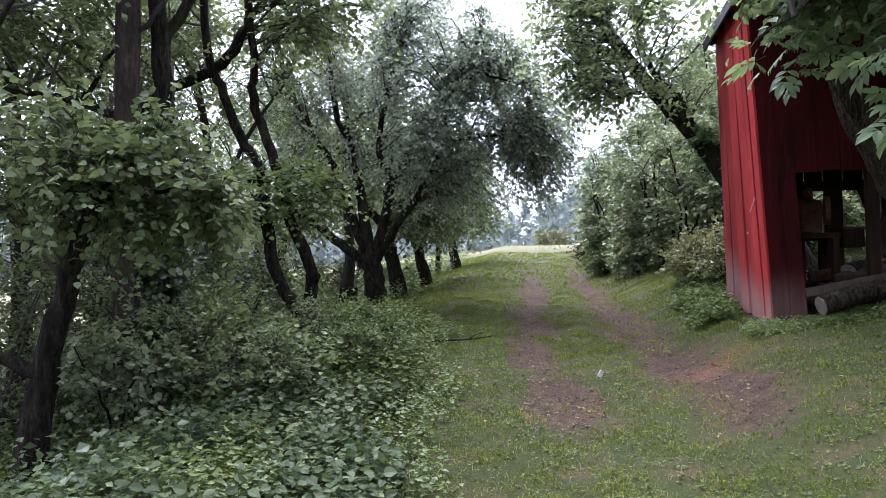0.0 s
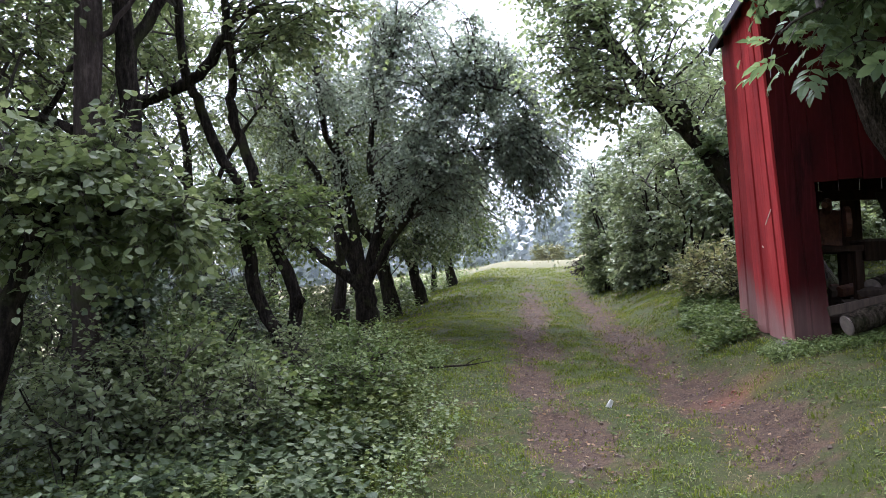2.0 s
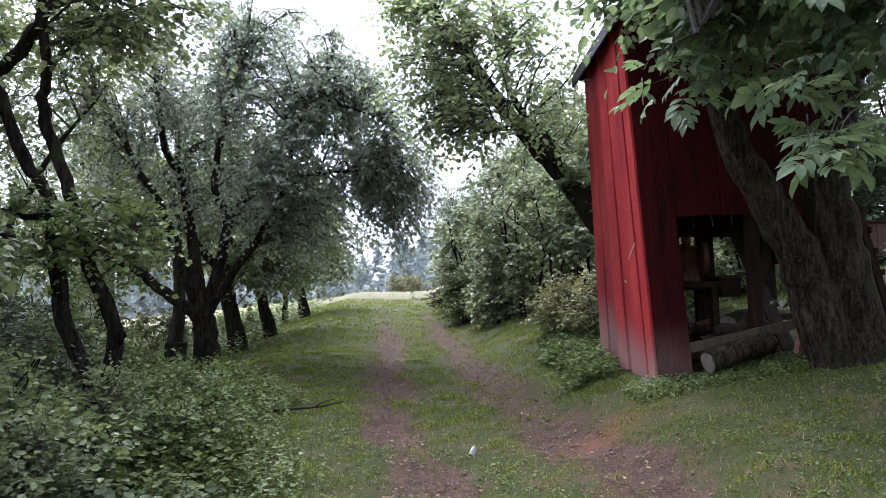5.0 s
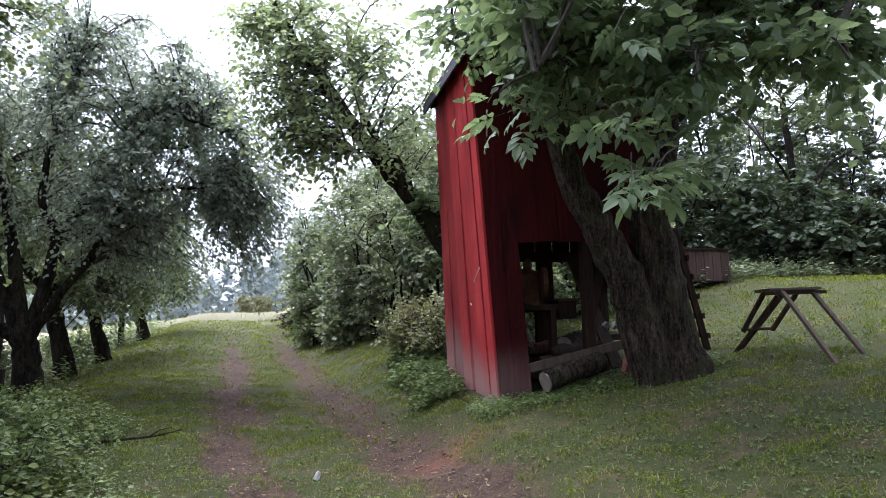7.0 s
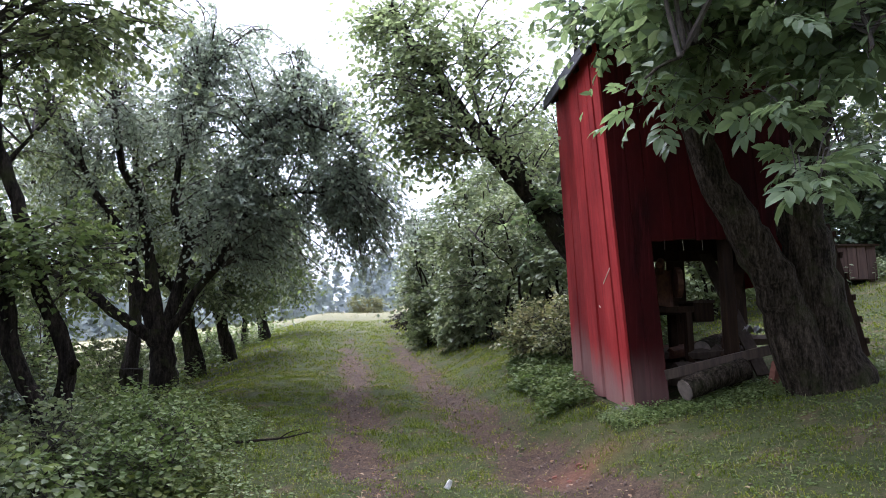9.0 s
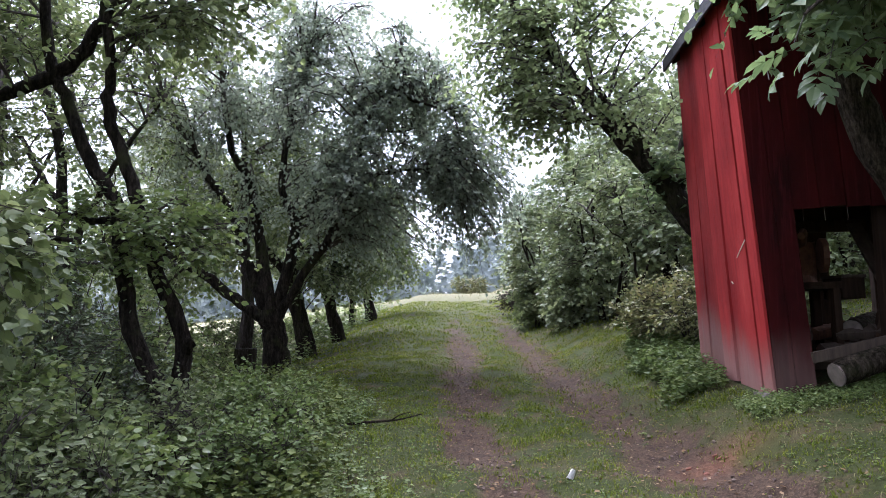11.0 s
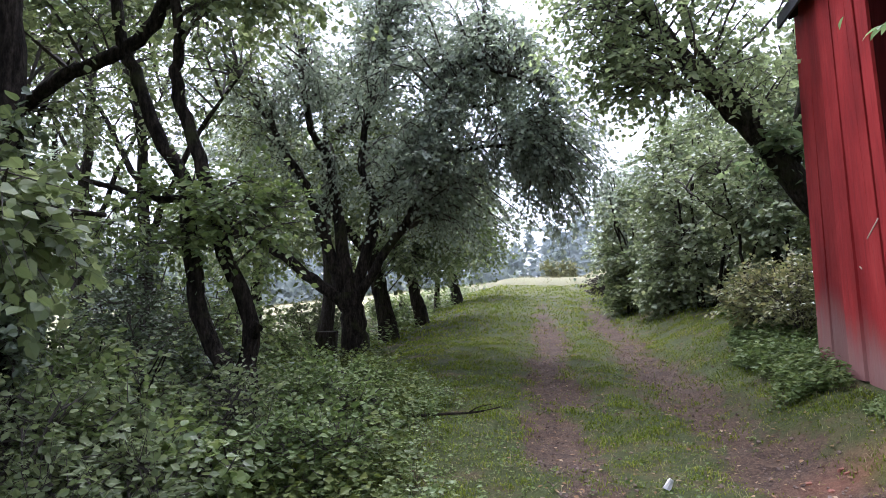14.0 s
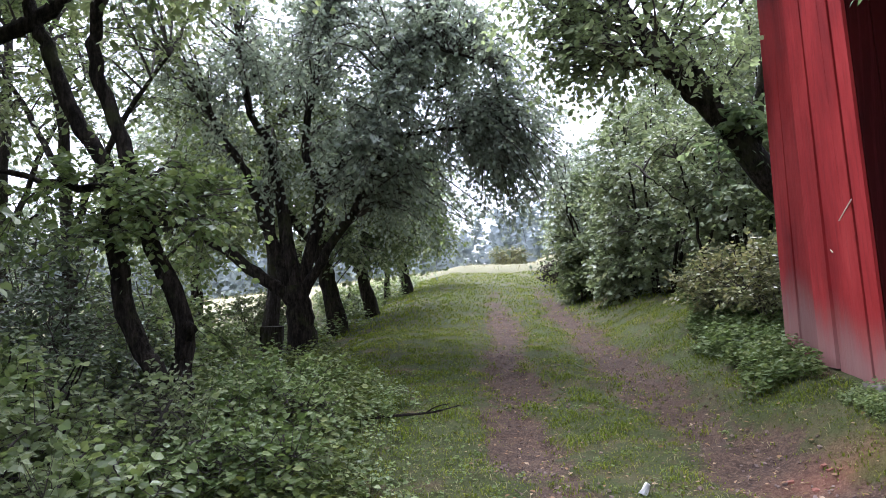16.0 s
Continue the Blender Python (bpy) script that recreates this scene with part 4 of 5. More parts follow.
tree("beech_tree", "upright tree with smooth brown bark in the wood", "tree", [[T(-3.63, 6.0, -0.05), (-3.62, 6.0, 2.0), (-3.63, 6.0, 4.0), (-3.66, 6.0, 6.5)], [(-3.63, 6.0, 3.9), (-3.3, 6.1, 4.4), (-2.9, 6.3, 5.2)]], [(0.115, 0.09), (0.03, 0.01)], M_BARK_PALE,
     [("crown", M_WOOD_LEAF, dict(blobs=[(-3.6, 6.0, 6.2, 1.9, 1.6, 1.0, 1)], branches=44, twigs=12, per=10, size=0.085, shape=ROUND))], 74)

# wood behind, to the left
wood_spots = [(-5.6, 7.2, 5.2, 0.12, 1), (-6.6, 9.8, 6.0, 0.14, 0), (-5.3, 10.8, 5.4, 0.1, 0), (-8.2, 7.8, 6.2, 0.17, 1), (-7.4, 12.6, 6.0, 0.14, 0), (-9.8, 10.6, 6.6, 0.18, 0), (-5.2, 5.4, 5.2, 0.12, 1), (-7.8, 5.2, 6.0, 0.14, 1)]
for i, (x, y, h, r, low) in enumerate(wood_spots):
    b = T(x, y)
    rr = np.random.default_rng(300 + i)
    blobs = [(x, y, b[2] + h * 0.88, 1.8, 1.6, 1.2, 3)]
    if low:
        blobs.append((x + 0.3, y - 0.2, b[2] + h * 0.45, 1.3, 1.2, 1.0, 1.3))
    tree("wood_tree", "slender dark tree in the dense wood beside the track", "tree",
         [[b, (x + rr.normal(0, 0.15), y, b[2] + h * 0.35), (x + rr.normal(0, 0.25), y, b[2] + h * 0.7), (x + rr.normal(0, 0.3), y, b[2] + h)],
          [(x, y, b[2] + h * 0.4), (x + 0.8, y - 0.3, b[2] + h * 0.62), (x + 1.4, y - 0.4, b[2] + h * 0.75)],
          [(x, y, b[2] + h * 0.5), (x - 0.8, y + 0.3, b[2] + h * 0.7), (x - 1.3, y, b[2] + h * 0.9)]],
         [(r, 0.04), (0.05, 0.015), (0.05, 0.015)], M_BARK_DARK if i % 2 else M_BARK,
         [("crown", (M_WOOD_LEAF, M_LIME, M_WOOD_LEAF)[i % 3], dict(blobs=blobs, branches=54 + 16 * low, twigs=10, per=9, size=0.09, shape=LANCE, length=0.55))], 80 + i, "wood beside the track")

# trees standing back in the field edge, their crowns closing the view above the grass
for i, (x, y, h) in enumerate([(-6.6, 17.0, 5.2), (-8.6, 20.0, 5.8), (-6.2, 22.5, 5.4), (-10.5, 15.5, 5.6)]):
    b = T(x, y)
    tree("field_tree", "spreading tree at the edge of the pale field", "tree",
         [[b, (x, y, b[2] + 1.6), (x + 0.2, y, b[2] + 3.0), (x + 0.1, y, b[2] + h)], [(x, y, b[2] + 1.8), (x + 1.0, y, b[2] + 2.8), (x + 1.8, y, b[2] + 3.2)], [(x, y, b[2] + 1.8), (x - 1.0, y, b[2] + 2.8), (x - 1.8, y, b[2] + 3.2)]],
         [(0.13, 0.04), (0.06, 0.02), (0.06, 0.02)], M_BARK_DARK,
         [("crown", M_APPLE if i % 2 else M_WOOD_LEAF, dict(blobs=[(x, y, b[2] + h * 0.7, 2.4, 1.8, 1.7, 3), (x, y - 0.5, b[2] + 2.3, 2.2, 1.4, 0.6, 1.5)], branches=75, twigs=12, per=10, size=0.14, shape=LANCE, length=0.6, droop=0.7, r_branch=0.014))], 240 + i, "field edge trees")

# unseen trees added behind the viewer to keep sky light off the shed front
for i, (x, y, h) in enumerate([(1.2, -8.0, 8.5), (4.2, -4.6, 8), (-4.5, -12, 6.5), (7.6, -3.4, 7.5), (11.5, -1.5, 6)]):
    b = T(x, y)
    tree("unseen_shade_tree", "unseen leafy tree added behind the viewer to block sky light", "tree",
         [[b, (x, y, b[2] + 2), (x + 0.2, y, b[2] + 4), (x, y, b[2] + h)], [(x, y, b[2] + 2.2), (x + 1.2, y, b[2] + 3.6), (x + 2, y, b[2] + 4.6)], [(x, y, b[2] + 2.2), (x - 1.2, y, b[2] + 3.6), (x - 2, y, b[2] + 4.6)]],
         [(0.18, 0.05), (0.08, 0.02), (0.08, 0.02)], M_BARK_DARK,
         [("crown", M_HEDGE, dict(blobs=[(x, y, b[2] + h * 0.7, 2.6, 1.8, 2.2, 3), (x, y, b[2] + 1.6, 2.4, 1.4, 1.5, 2)], branches=65, twigs=8, per=8, size=0.4, shape=ROUND, length=0.6, droop=0.4))], 260 + i, "lane trees")

# bushes of the thicket at the left edge of the track
thicket = [(-4.4, 11.0, 0.9, 1.6, M_LIME), (-5.3, 12.3, 0.9, 1.7, M_WOOD_LEAF), (-3.6, 9.4, 0.6, 1.15, M_LIME), (-2.35, 9.3, 0.6, 0.4, M_NETTLE), (-2.0, 8.1, 0.5, 0.45, M_NETTLE), (-2.6, 7.3, 0.6, 0.75, M_WOOD_LEAF), (-1.75, 6.9, 0.45, 0.5, M_NETTLE), (-3.1, 5.8, 0.75, 1.1, M_WOOD_LEAF), (-2.3, 5.7, 0.5, 0.6, M_WOOD_LEAF),
           (-4.3, 7.4, 0.9, 1.4, M_LIME), (-4.6, 10.4, 0.8, 0.6, M_LIME), (-4.5, 5.6, 0.9, 1.5, M_WOOD_LEAF), (-5.8, 8.6, 1.0, 2.2, M_HEDGE), (-3.8, 8.9, 0.7, 1.3, M_HEDGE), (-3.5, 7.2, 0.6, 1.1, M_NETTLE), (-3.3, 9.9, 0.6, 0.35, M_LIME), (-6.0, 6.4, 1.0, 1.7, M_LIME), (-2.75, 6.4, 0.5, 0.8, M_LIME), (-4.9, 9.8, 0.8, 2.1, M_HEDGE), (-5.9, 11.2, 0.9, 2.6, M_HEDGE), (-7.0, 12.6, 1.1, 2.2, M_LIME), (-4.3, 6.6, 0.8, 1.9, M_WOOD_LEAF), (-5.2, 7.6, 0.9, 2.0, M_HEDGE), (-5.0, 13.4, 0.7, 0.7, M_LIME), (-6.2, 14.8, 0.9, 1.0, M_WOOD_LEAF), (-7.6, 15.6, 1.0, 1.3, M_LIME), (-5.2, 16.6, 0.7, 0.8, M_WOOD_LEAF), (-4.2, 19.6, 0.7, 0.6, M_LIME)]
for i, (x, y, w, h, m) in enumerate(thicket):
    rr = np.random.default_rng(400 + i)
    b = T(x, y)
    stems = [[(x + 0.1 * math.cos(k), y + 0.1 * math.sin(k), b[2]), (x + 0.35 * w * math.cos(k), y + 0.35 * w * math.sin(k), b[2] + h * 0.5), (x + 0.6 * w * math.cos(k + 0.3), y + 0.6 * w * math.sin(k + 0.3), b[2] + h * 0.95)] for k in rr.uniform(0, 6.3, 5)]
    tree("bush", "leafy green bush in the thicket beside the track", "bush", stems, [(0.018, 0.006)] * 5, M_TWIG,
         [("foliage", m, dict(blobs=[(x, y, b[2] + h * 0.55, w, w, h * 0.52, 1)], branches=60 if y < 9 else 50, twigs=8, per=9, size=0.052 if y < 9 else 0.066, shape=OVAL if y < 9 and x > -4.6 else ROUND, length=0.3, droop=0.2, r_branch=0.01))], 100 + i, "thicket bushes", "stem")

# broad-leaved saplings and suckers standing up out of the weeds
for i, (x, y, w, h) in enumerate([(-2.75, 6.4, 0.4, 0.85), (-3.15, 7.0, 0.45, 1.1), (-3.1, 5.2, 0.45, 0.9), (-3.8, 7.8, 0.45, 1.2), (-2.1, 6.2, 0.3, 0.55)]):
    rr = np.random.default_rng(700 + i)
    b = T(x, y)
    stems = [[(x + 0.05 * math.cos(k), y + 0.05 * math.sin(k), b[2]), (x + 0.3 * w * math.cos(k), y + 0.3 * w * math.sin(k), b[2] + h * 0.5), (x + 0.8 * w * math.cos(k + 0.5), y + 0.8 * w * math.sin(k + 0.5), b[2] + h)] for k in rr.uniform(0, 6.3, 4)]
    tree("sapling", "thin-stemmed sapling with broad green leaves in the thicket", "sapling", stems, [(0.014, 0.005)] * 4, M_BARK_DARK,
         [("foliage", (M_WOOD_LEAF, M_LIME, M_SHRUB)[i % 3], dict(blobs=[(x, y, b[2] + h * 0.7, w, w, h * 0.35, 1)], branches=26, twigs=6, per=7, size=0.062, shape=BROAD, length=0.24, droop=0.25, r_branch=0.008))], 720 + i, "thicket saplings", "stem")

# two-stemmed tree beside the shed
walnut = tree("walnut_tree", "old two-stemmed walnut tree with rough mossy bark beside the shed", "tree",
     [[T(4.0, 7.75), (3.93, 7.75, 2.1), (3.86, 7.75, 2.6), (3.83, 7.75, 3.2), (3.98, 7.8, 3.8), (4.2, 7.85, 4.8), (4.5, 8.0, 6.6)],
      [T(3.78, 7.7, -0.1), (3.58, 7.68, 2.2), (3.4, 7.66, 2.65), (3.15, 7.66, 3.1), (2.93, 7.66, 3.6), (2.74, 7.6, 4.4), (2.6, 7.4, 6.2)],
      [(4.25, 7.85, 4.2), (5.0, 7.4, 5.0), (6.0, 6.8, 5.4), (7.0, 6.4, 5.4)],
      [(3.06, 7.65, 4.3), (2.65, 6.9, 4.35), (2.1, 6.0, 3.95), (1.55, 5.5, 3.5)],
      [(4.3, 7.85, 4.6), (3.9, 6.8, 4.6), (3.3, 5.9, 4.1), (2.8, 5.3, 3.6)],
      [(4.4, 7.85, 4.9), (4.5, 6.8, 4.9), (4.3, 5.8, 4.3), (4.0, 5.3, 3.8)]],
     [(0.27, 0.12), (0.23, 0.08), (0.06, 0.02), (0.03, 0.008), (0.03, 0.008), (0.035, 0.01)], M_BARK_OLD,
     # the crown's high blobs, out of view, are added to shade shed front and yard
     [("crown", M_WALNUT, dict(blobs=[(3.4, 7.3, 5.3, 1.9, 1.3, 0.75, 3), (3.1, 6.2, 5.0, 1.2, 1.0, 0.4, 4), (4.2, 6.4, 5.0, 1.0, 0.8, 0.4, 1.5), (3.4, 7.4, 4.6, 1.1, 0.5, 0.6, 1.6), (3.0, 6.3, 4.7, 1.6, 1.0, 0.5, 3), (4.9, 6.3, 4.3, 1.2, 0.9, 0.5, 0.7), (4.2, 4.8, 5.9, 1.6, 1.8, 0.4, 1.5), (2.9, 6.4, 5.4, 1.6, 1.2, 0.4, 3), (2.05, 7.75, 5.05, 0.45, 0.4, 0.35, 2.2), (5.6, 6.2, 5.0, 1.2, 1.0, 0.5, 1.5), (6.8, 7.4, 5.9, 1.8, 1.6, 0.4, 2)], branches=150, twigs=8, per=8, size=0.125, shape=OVAL, length=0.45, droop=0.35)),
      ("front_foliage", M_WALNUT, dict(blobs=[(3.6, 6.0, 4.15, 1.3, 0.6, 0.45, 3), (4.9, 6.3, 3.95, 1.0, 0.7, 0.4, 1.0), (6.2, 7.2, 4.0, 1.2, 0.8, 0.45, 0.8), (2.6, 6.6, 4.4, 0.8, 0.5, 0.35, 1.5), (2.7, 7.1, 4.6, 0.5, 0.4, 0.45, 1.6)], branches=60, twigs=8, per=7, size=0.13, shape=OVAL, length=0.4, droop=0.4))], 201)


def compound_leaf():
    """A walnut leaf: a stalk with three pairs of leaflets and one at its tip, drooping."""
    vs, fs, off = [], [], 0
    prof = [(0.18, 0.2), (0.27, 0.48), (0.2, 0.78)]
    tv = [(0, 0, 0)] + [(sx * w, u, 0.045) for w, u in prof for sx in (1, -1)] + [(0, u, 0) for _, u in prof] + [(0, 1, -0.06)]
    tf = [(0, 1, 7), (0, 7, 2), (1, 3, 8), (1, 8, 7), (2, 7, 8), (2, 8, 4), (3, 5, 9), (3, 9, 8), (4, 8, 9), (4, 9, 6), (5, 10, 9), (6, 9, 10)]
    for at, ang, size in ((0.13, 62, 0.12), (0.13, -62, 0.125), (0.2, 55, 0.145), (0.205, -56, 0.14), (0.27, 48, 0.15), (0.275, -47, 0.15), (0.3, 2, 0.17)):
        c, s_ = math.cos(radians(-ang)), math.sin(radians(-ang))
        droop = -0.25 * at
        for x, y, z in tv:
            x, y, z = x * size, y * size, z * size - 0.35 * (y * size) ** 2 / 0.15
            vs.append((x * c - y * s_, at + x * s_ + y * c, z + droop))
        fs += [tuple(i + off for i in f) for f in tf]
        off += len(tv)
    n = len(vs)
    vs += [(0.003, 0, 0), (-0.003, 0, 0), (0, 0.3, -0.075), (0, 0, -0.004)]
    fs += [(n, n + 1, n + 2), (n + 1, n + 3, n + 2), (n + 3, n, n + 2)]
    return vs, fs


def hang_leaves(tree_ob, zones, count, seed):
    rng = np.random.default_rng(seed)
    vs, fs = compound_leaf()
    me = None
    twig_ends = []
    for k in range(count // 4):
        x0, x1, y0, y1, z0, z1 = zones[k % len(zones)]
        twig_ends.append((rng.uniform(x0, x1), rng.uniform(y0, y1), rng.uniform(z0, z1)))
    for e in twig_ends:
        e = np.array(e)
        start = e + np.array((rng.uniform(0.1, 0.5), rng.uniform(0.3, 0.7), rng.uniform(0.15, 0.45)))
        part("twig", tube(spline([start, (start + e) / 2 + (0, 0, 0.06), e], 6), np.linspace(0.007, 0.003, 6), 4, cap=False), M_TWIG, tree_ob)
        for q in range(3):
            p = start + (e - start) * (0.35 + 0.32 * q) + rng.normal(0, 0.03, 3)
            if me is None:
                ob = part("leaf", [(vs, fs)], M_WALNUT, tree_ob)
                me = ob.data
            else:
                ob = new("leaf", me)
                ob.parent = tree_ob
                ob.matrix_parent_inverse = Matrix.Translation(tree_ob.location).inverted()
            s_ = rng.uniform(0.5, 0.9)
            ob.matrix_basis = Matrix.Translation(p) @ Euler((rng.normal(-0.15, 0.4), rng.normal(0, 0.45), rng.uniform(0.4, 5.4)), "XYZ").to_matrix().to_4x4() @ Matrix.Scale(s_, 4)


hang_leaves(walnut, [(1.7, 2.1, 6.0, 6.7, 3.5, 3.75), (2.1, 2.9, 5.4, 6.2, 3.15, 3.7), (2.2, 3.0, 5.3, 6.0, 3.35, 4.0), (2.6, 3.5, 5.3, 6.2, 3.35, 4.1), (3.1, 4.1, 5.3, 6.3, 3.5, 4.2), (3.6, 4.8, 5.4, 6.6, 3.55, 4.3), (2.35, 2.5, 5.35, 5.45, 2.85, 2.95), (2.3, 3.2, 6.2, 7.0, 3.7, 4.4)], 190, 77)

# leaning limb from behind the shed, arching over the track
tree("walnut_tree", "leaning dark walnut tree behind the shed, arching over the track", "tree",
     [[T(3.5, 10.75), (3.1, 10.75, 2.5), (2.5, 10.75, 3.2), (2.05, 10.75, 3.85), (1.7, 10.75, 4.25), (1.25, 10.75, 4.85), (0.95, 10.75, 5.3), (0.5, 10.7, 5.9), (0.2, 10.6, 6.5)],
      [(1.95, 10.75, 4.0), (1.78, 10.8, 4.5), (1.5, 10.85, 4.8), (1.25, 10.9, 5.6), (1.2, 11.0, 6.4)],
      [(1.65, 10.72, 4.3), (1.35, 10.5, 4.42), (1.1, 10.3, 4.4)],
      [(2.3, 10.75, 3.5), (2.5, 10.8, 4.5), (2.7, 10.8, 5.6), (2.6, 10.6, 6.6)]],
     [(0.17, 0.05), (0.08, 0.02), (0.04, 0.015), (0.07, 0.02)], M_BARK_DARK,
     [("crown", M_WALNUT_HIGH, dict(blobs=[(1.0, 10.2, 5.3, 1.0, 0.8, 0.7, 3), (0.3, 10.3, 5.3, 0.65, 0.7, 0.65, 3.4), (0.6, 10.3, 5.95, 0.8, 0.5, 0.45, 2.4), (0.55, 10.4, 4.6, 0.5, 0.5, 0.35, 1.6), (1.9, 10.2, 4.6, 0.5, 0.6, 0.4, 1.2), (2.2, 10.3, 5.3, 0.9, 0.8, 0.6, 1), (0.6, 10.4, 6.2, 1.1, 0.8, 0.5, 2.4), (1.9, 9.9, 6.0, 1.3, 0.9, 0.5, 0.8), (1.5, 9.3, 5.2, 0.9, 0.6, 0.3, 0.2)], branches=145, twigs=8, per=9, size=0.082, shape=OVAL, length=0.5, droop=0.35, arch=0.05)),
      ("low_foliage", M_WALNUT, dict(blobs=[(2.3, 10.5, 3.6, 0.5, 0.4, 0.25, 1)], branches=6, twigs=8, per=8, size=0.11, shape=OVAL, length=0.35))], 202)

# shrubs on the bank and up the right of the track
bank = [(3.0, 13.0, 1.0, 2.5, M_SHRUB), (2.3, 15.7, 1.35, 3.1, M_SHRUB), (1.5, 18.6, 1.2, 2.6, M_SHRUB), (4.2, 14.2, 1.6, 4.4, M_SHRUB), (2.4, 17.8, 1.4, 3.6, M_SHRUB), (4.4, 17.5, 2.0, 5.2, M_SHRUB), (1.7, 21.0, 1.3, 3.3, M_APPLE), (4.0, 21.5, 2.1, 5.6, M_SHRUB), (2.0, 24.0, 1.2, 2.3, M_SHRUB), (4.5, 26, 2.2, 5.8, M_APPLE), (5.6, 13.2, 1.6, 3.2, M_WOOD_LEAF), (6.3, 16.5, 2.2, 4.4, M_WOOD_LEAF), (3.6, 11.9, 0.9, 1.7, M_WOOD_LEAF), (2.1, 28.5, 1.2, 2.2, M_SHRUB), (1.8, 16.4, 0.6, 1.0, M_SHRUB), (1.25, 18.6, 0.6, 1.0, M_WOOD_LEAF)]
for i, (x, y, w, h, m) in enumerate(bank):
    rr = np.random.default_rng(500 + i)
    b = T(x, y)
    stems = [[(x + 0.15 * math.cos(k), y + 0.15 * math.sin(k), b[2]), (x + 0.35 * w * math.cos(k), y + 0.35 * w * math.sin(k), b[2] + h * 0.45), (x + 0.6 * w * math.cos(k + 0.3), y + 0.6 * w * math.sin(k + 0.3), b[2] + h * 0.9)] for k in rr.uniform(0, 6.3, 6)]
    tree("shrub", "tall pale-green shrub on the bank beside the track", "shrub", stems, [(0.035, 0.01)] * 6, M_BARK_DARK,
         [("foliage", m, dict(blobs=[(x, y, b[2] + h * 0.52, w, w, h * 0.5, 1)], branches=int(44 + 12 * w * h), twigs=9, per=8, size=0.105, shape=ROUND, length=0.36, droop=0.3, r_branch=0.012))], 130 + i, "bank shrubs", "stem")
# bare forked shrub stems in front of them
tree("shrub", "thin bare-stemmed forked shrub on the bank", "shrub", [[T(2.2, 12.7), (2.22, 12.7, 2.5), (2.12, 12.7, 3.3), (1.95, 12.7, 4.0)], [(2.22, 12.7, 2.6), (2.42, 12.7, 3.0), (2.5, 12.7, 3.9)], [(2.12, 12.7, 3.2), (1.7, 12.6, 3.5), (1.45, 12.5, 3.7)]], [(0.03, 0.012), (0.022, 0.01), (0.012, 0.005)], M_BARK_DARK,
     [("foliage", M_SHRUB, dict(blobs=[(2.1, 12.8, 3.9, 0.8, 0.7, 0.6, 1)], branches=30, twigs=9, per=9, size=0.08, shape=OVAL, length=0.35))], 160, "", "stem")
for i, (x, y, w, h) in enumerate([(2.5, 11.2, 0.6, 0.85), (2.25, 11.9, 0.55, 0.75)]):
    b = T(x, y)
    stems = [[(x, y, b[2]), (x + 0.2 * math.cos(k), y + 0.2 * math.sin(k), b[2] + h * 0.5), (x + 0.5 * w * math.cos(k), y + 0.5 * w * math.sin(k), b[2] + h)] for k in (0.3, 1.5, 2.7, 4.0, 5.2)]
    tree("bush", "low yellowing bush on the bank behind the shed", "bush", stems, [(0.012, 0.005)] * 5, M_TWIG,
         [("foliage", M_YELLOW, dict(blobs=[(x, y, b[2] + h * 0.6, w, w, h * 0.45, 1)], branches=50, twigs=8, per=8, size=0.06, shape=OVAL, length=0.28, droop=0.1, r_branch=0.008))], 170 + i, "", "stem")
# dark dead brush at the far end of the shrubs
b = T(1.15, 22.6)
tree("brush_pile", "dark tangle of dead brush beside the track", "brush", [[(1.15, 22.6, b[2]), (1.0, 22.5, b[2] + 0.3), (0.7, 22.3, b[2] + 0.5)], [(1.3, 22.7, b[2]), (1.4, 22.6, b[2] + 0.35), (1.7, 22.5, b[2] + 0.6)]], [(0.02, 0.008)] * 2, M_BARK_DARK,
     [("foliage", M_BARK_DARK, dict(blobs=[(1.2, 22.6, b[2] + 0.3, 0.8, 0.6, 0.32, 1)], branches=40, twigs=8, per=7, size=0.09, shape=LANCE, length=0.35))], 181, "", "stem")

# hedge closing the yard on the right
for i, (x, y, w, h) in enumerate([(7.4, 16.4, 1.7, 2.6), (9.6, 16.2, 1.8, 2.6), (11.6, 15.6, 1.6, 2.5), (13.6, 17.5, 2.0, 3.0), (10.4, 19.0, 2.4, 4.4), (7.2, 19.5, 2.2, 4.2), (13.5, 12.4, 1.5, 2.2), (15, 9.5, 1.8, 3.0), (14.5, 20.0, 2.6, 5.0), (9.2, 17.6, 1.9, 5.2), (11.9, 17.4, 2.0, 5.6), (14.2, 16.6, 1.6, 4.6), (16.8, 12.6, 1.8, 4.4), (12.4, 14.6, 1.2, 1.6)]):
    b = T(x, y)
    rr = np.random.default_rng(600 + i)
    stems = [[(x + 0.15 * math.cos(k), y + 0.15 * math.sin(k), b[2]), (x + 0.35 * w * math.cos(k), y + 0.35 * w * math.sin(k), b[2] + h * 0.45), (x + 0.6 * w * math.cos(k + 0.3), y + 0.6 * w * math.sin(k + 0.3), b[2] + h * 0.9)] for k in rr.uniform(0, 6.3, 5)]
    tree("hedge_bush", "dense dark-green hedge bush closing the yard", "hedge", stems, [(0.04, 0.012)] * 5, M_BARK_DARK,
         [("foliage", M_HEDGE, dict(blobs=[(x, y, b[2] + h * 0.5, w, w * 0.8, h * 0.5, 1)], branches=76, twigs=8, per=8, size=0.165, shape=ROUND, length=0.45, droop=0.2, r_branch=0.012))], 190 + i, "yard hedge", "stem")
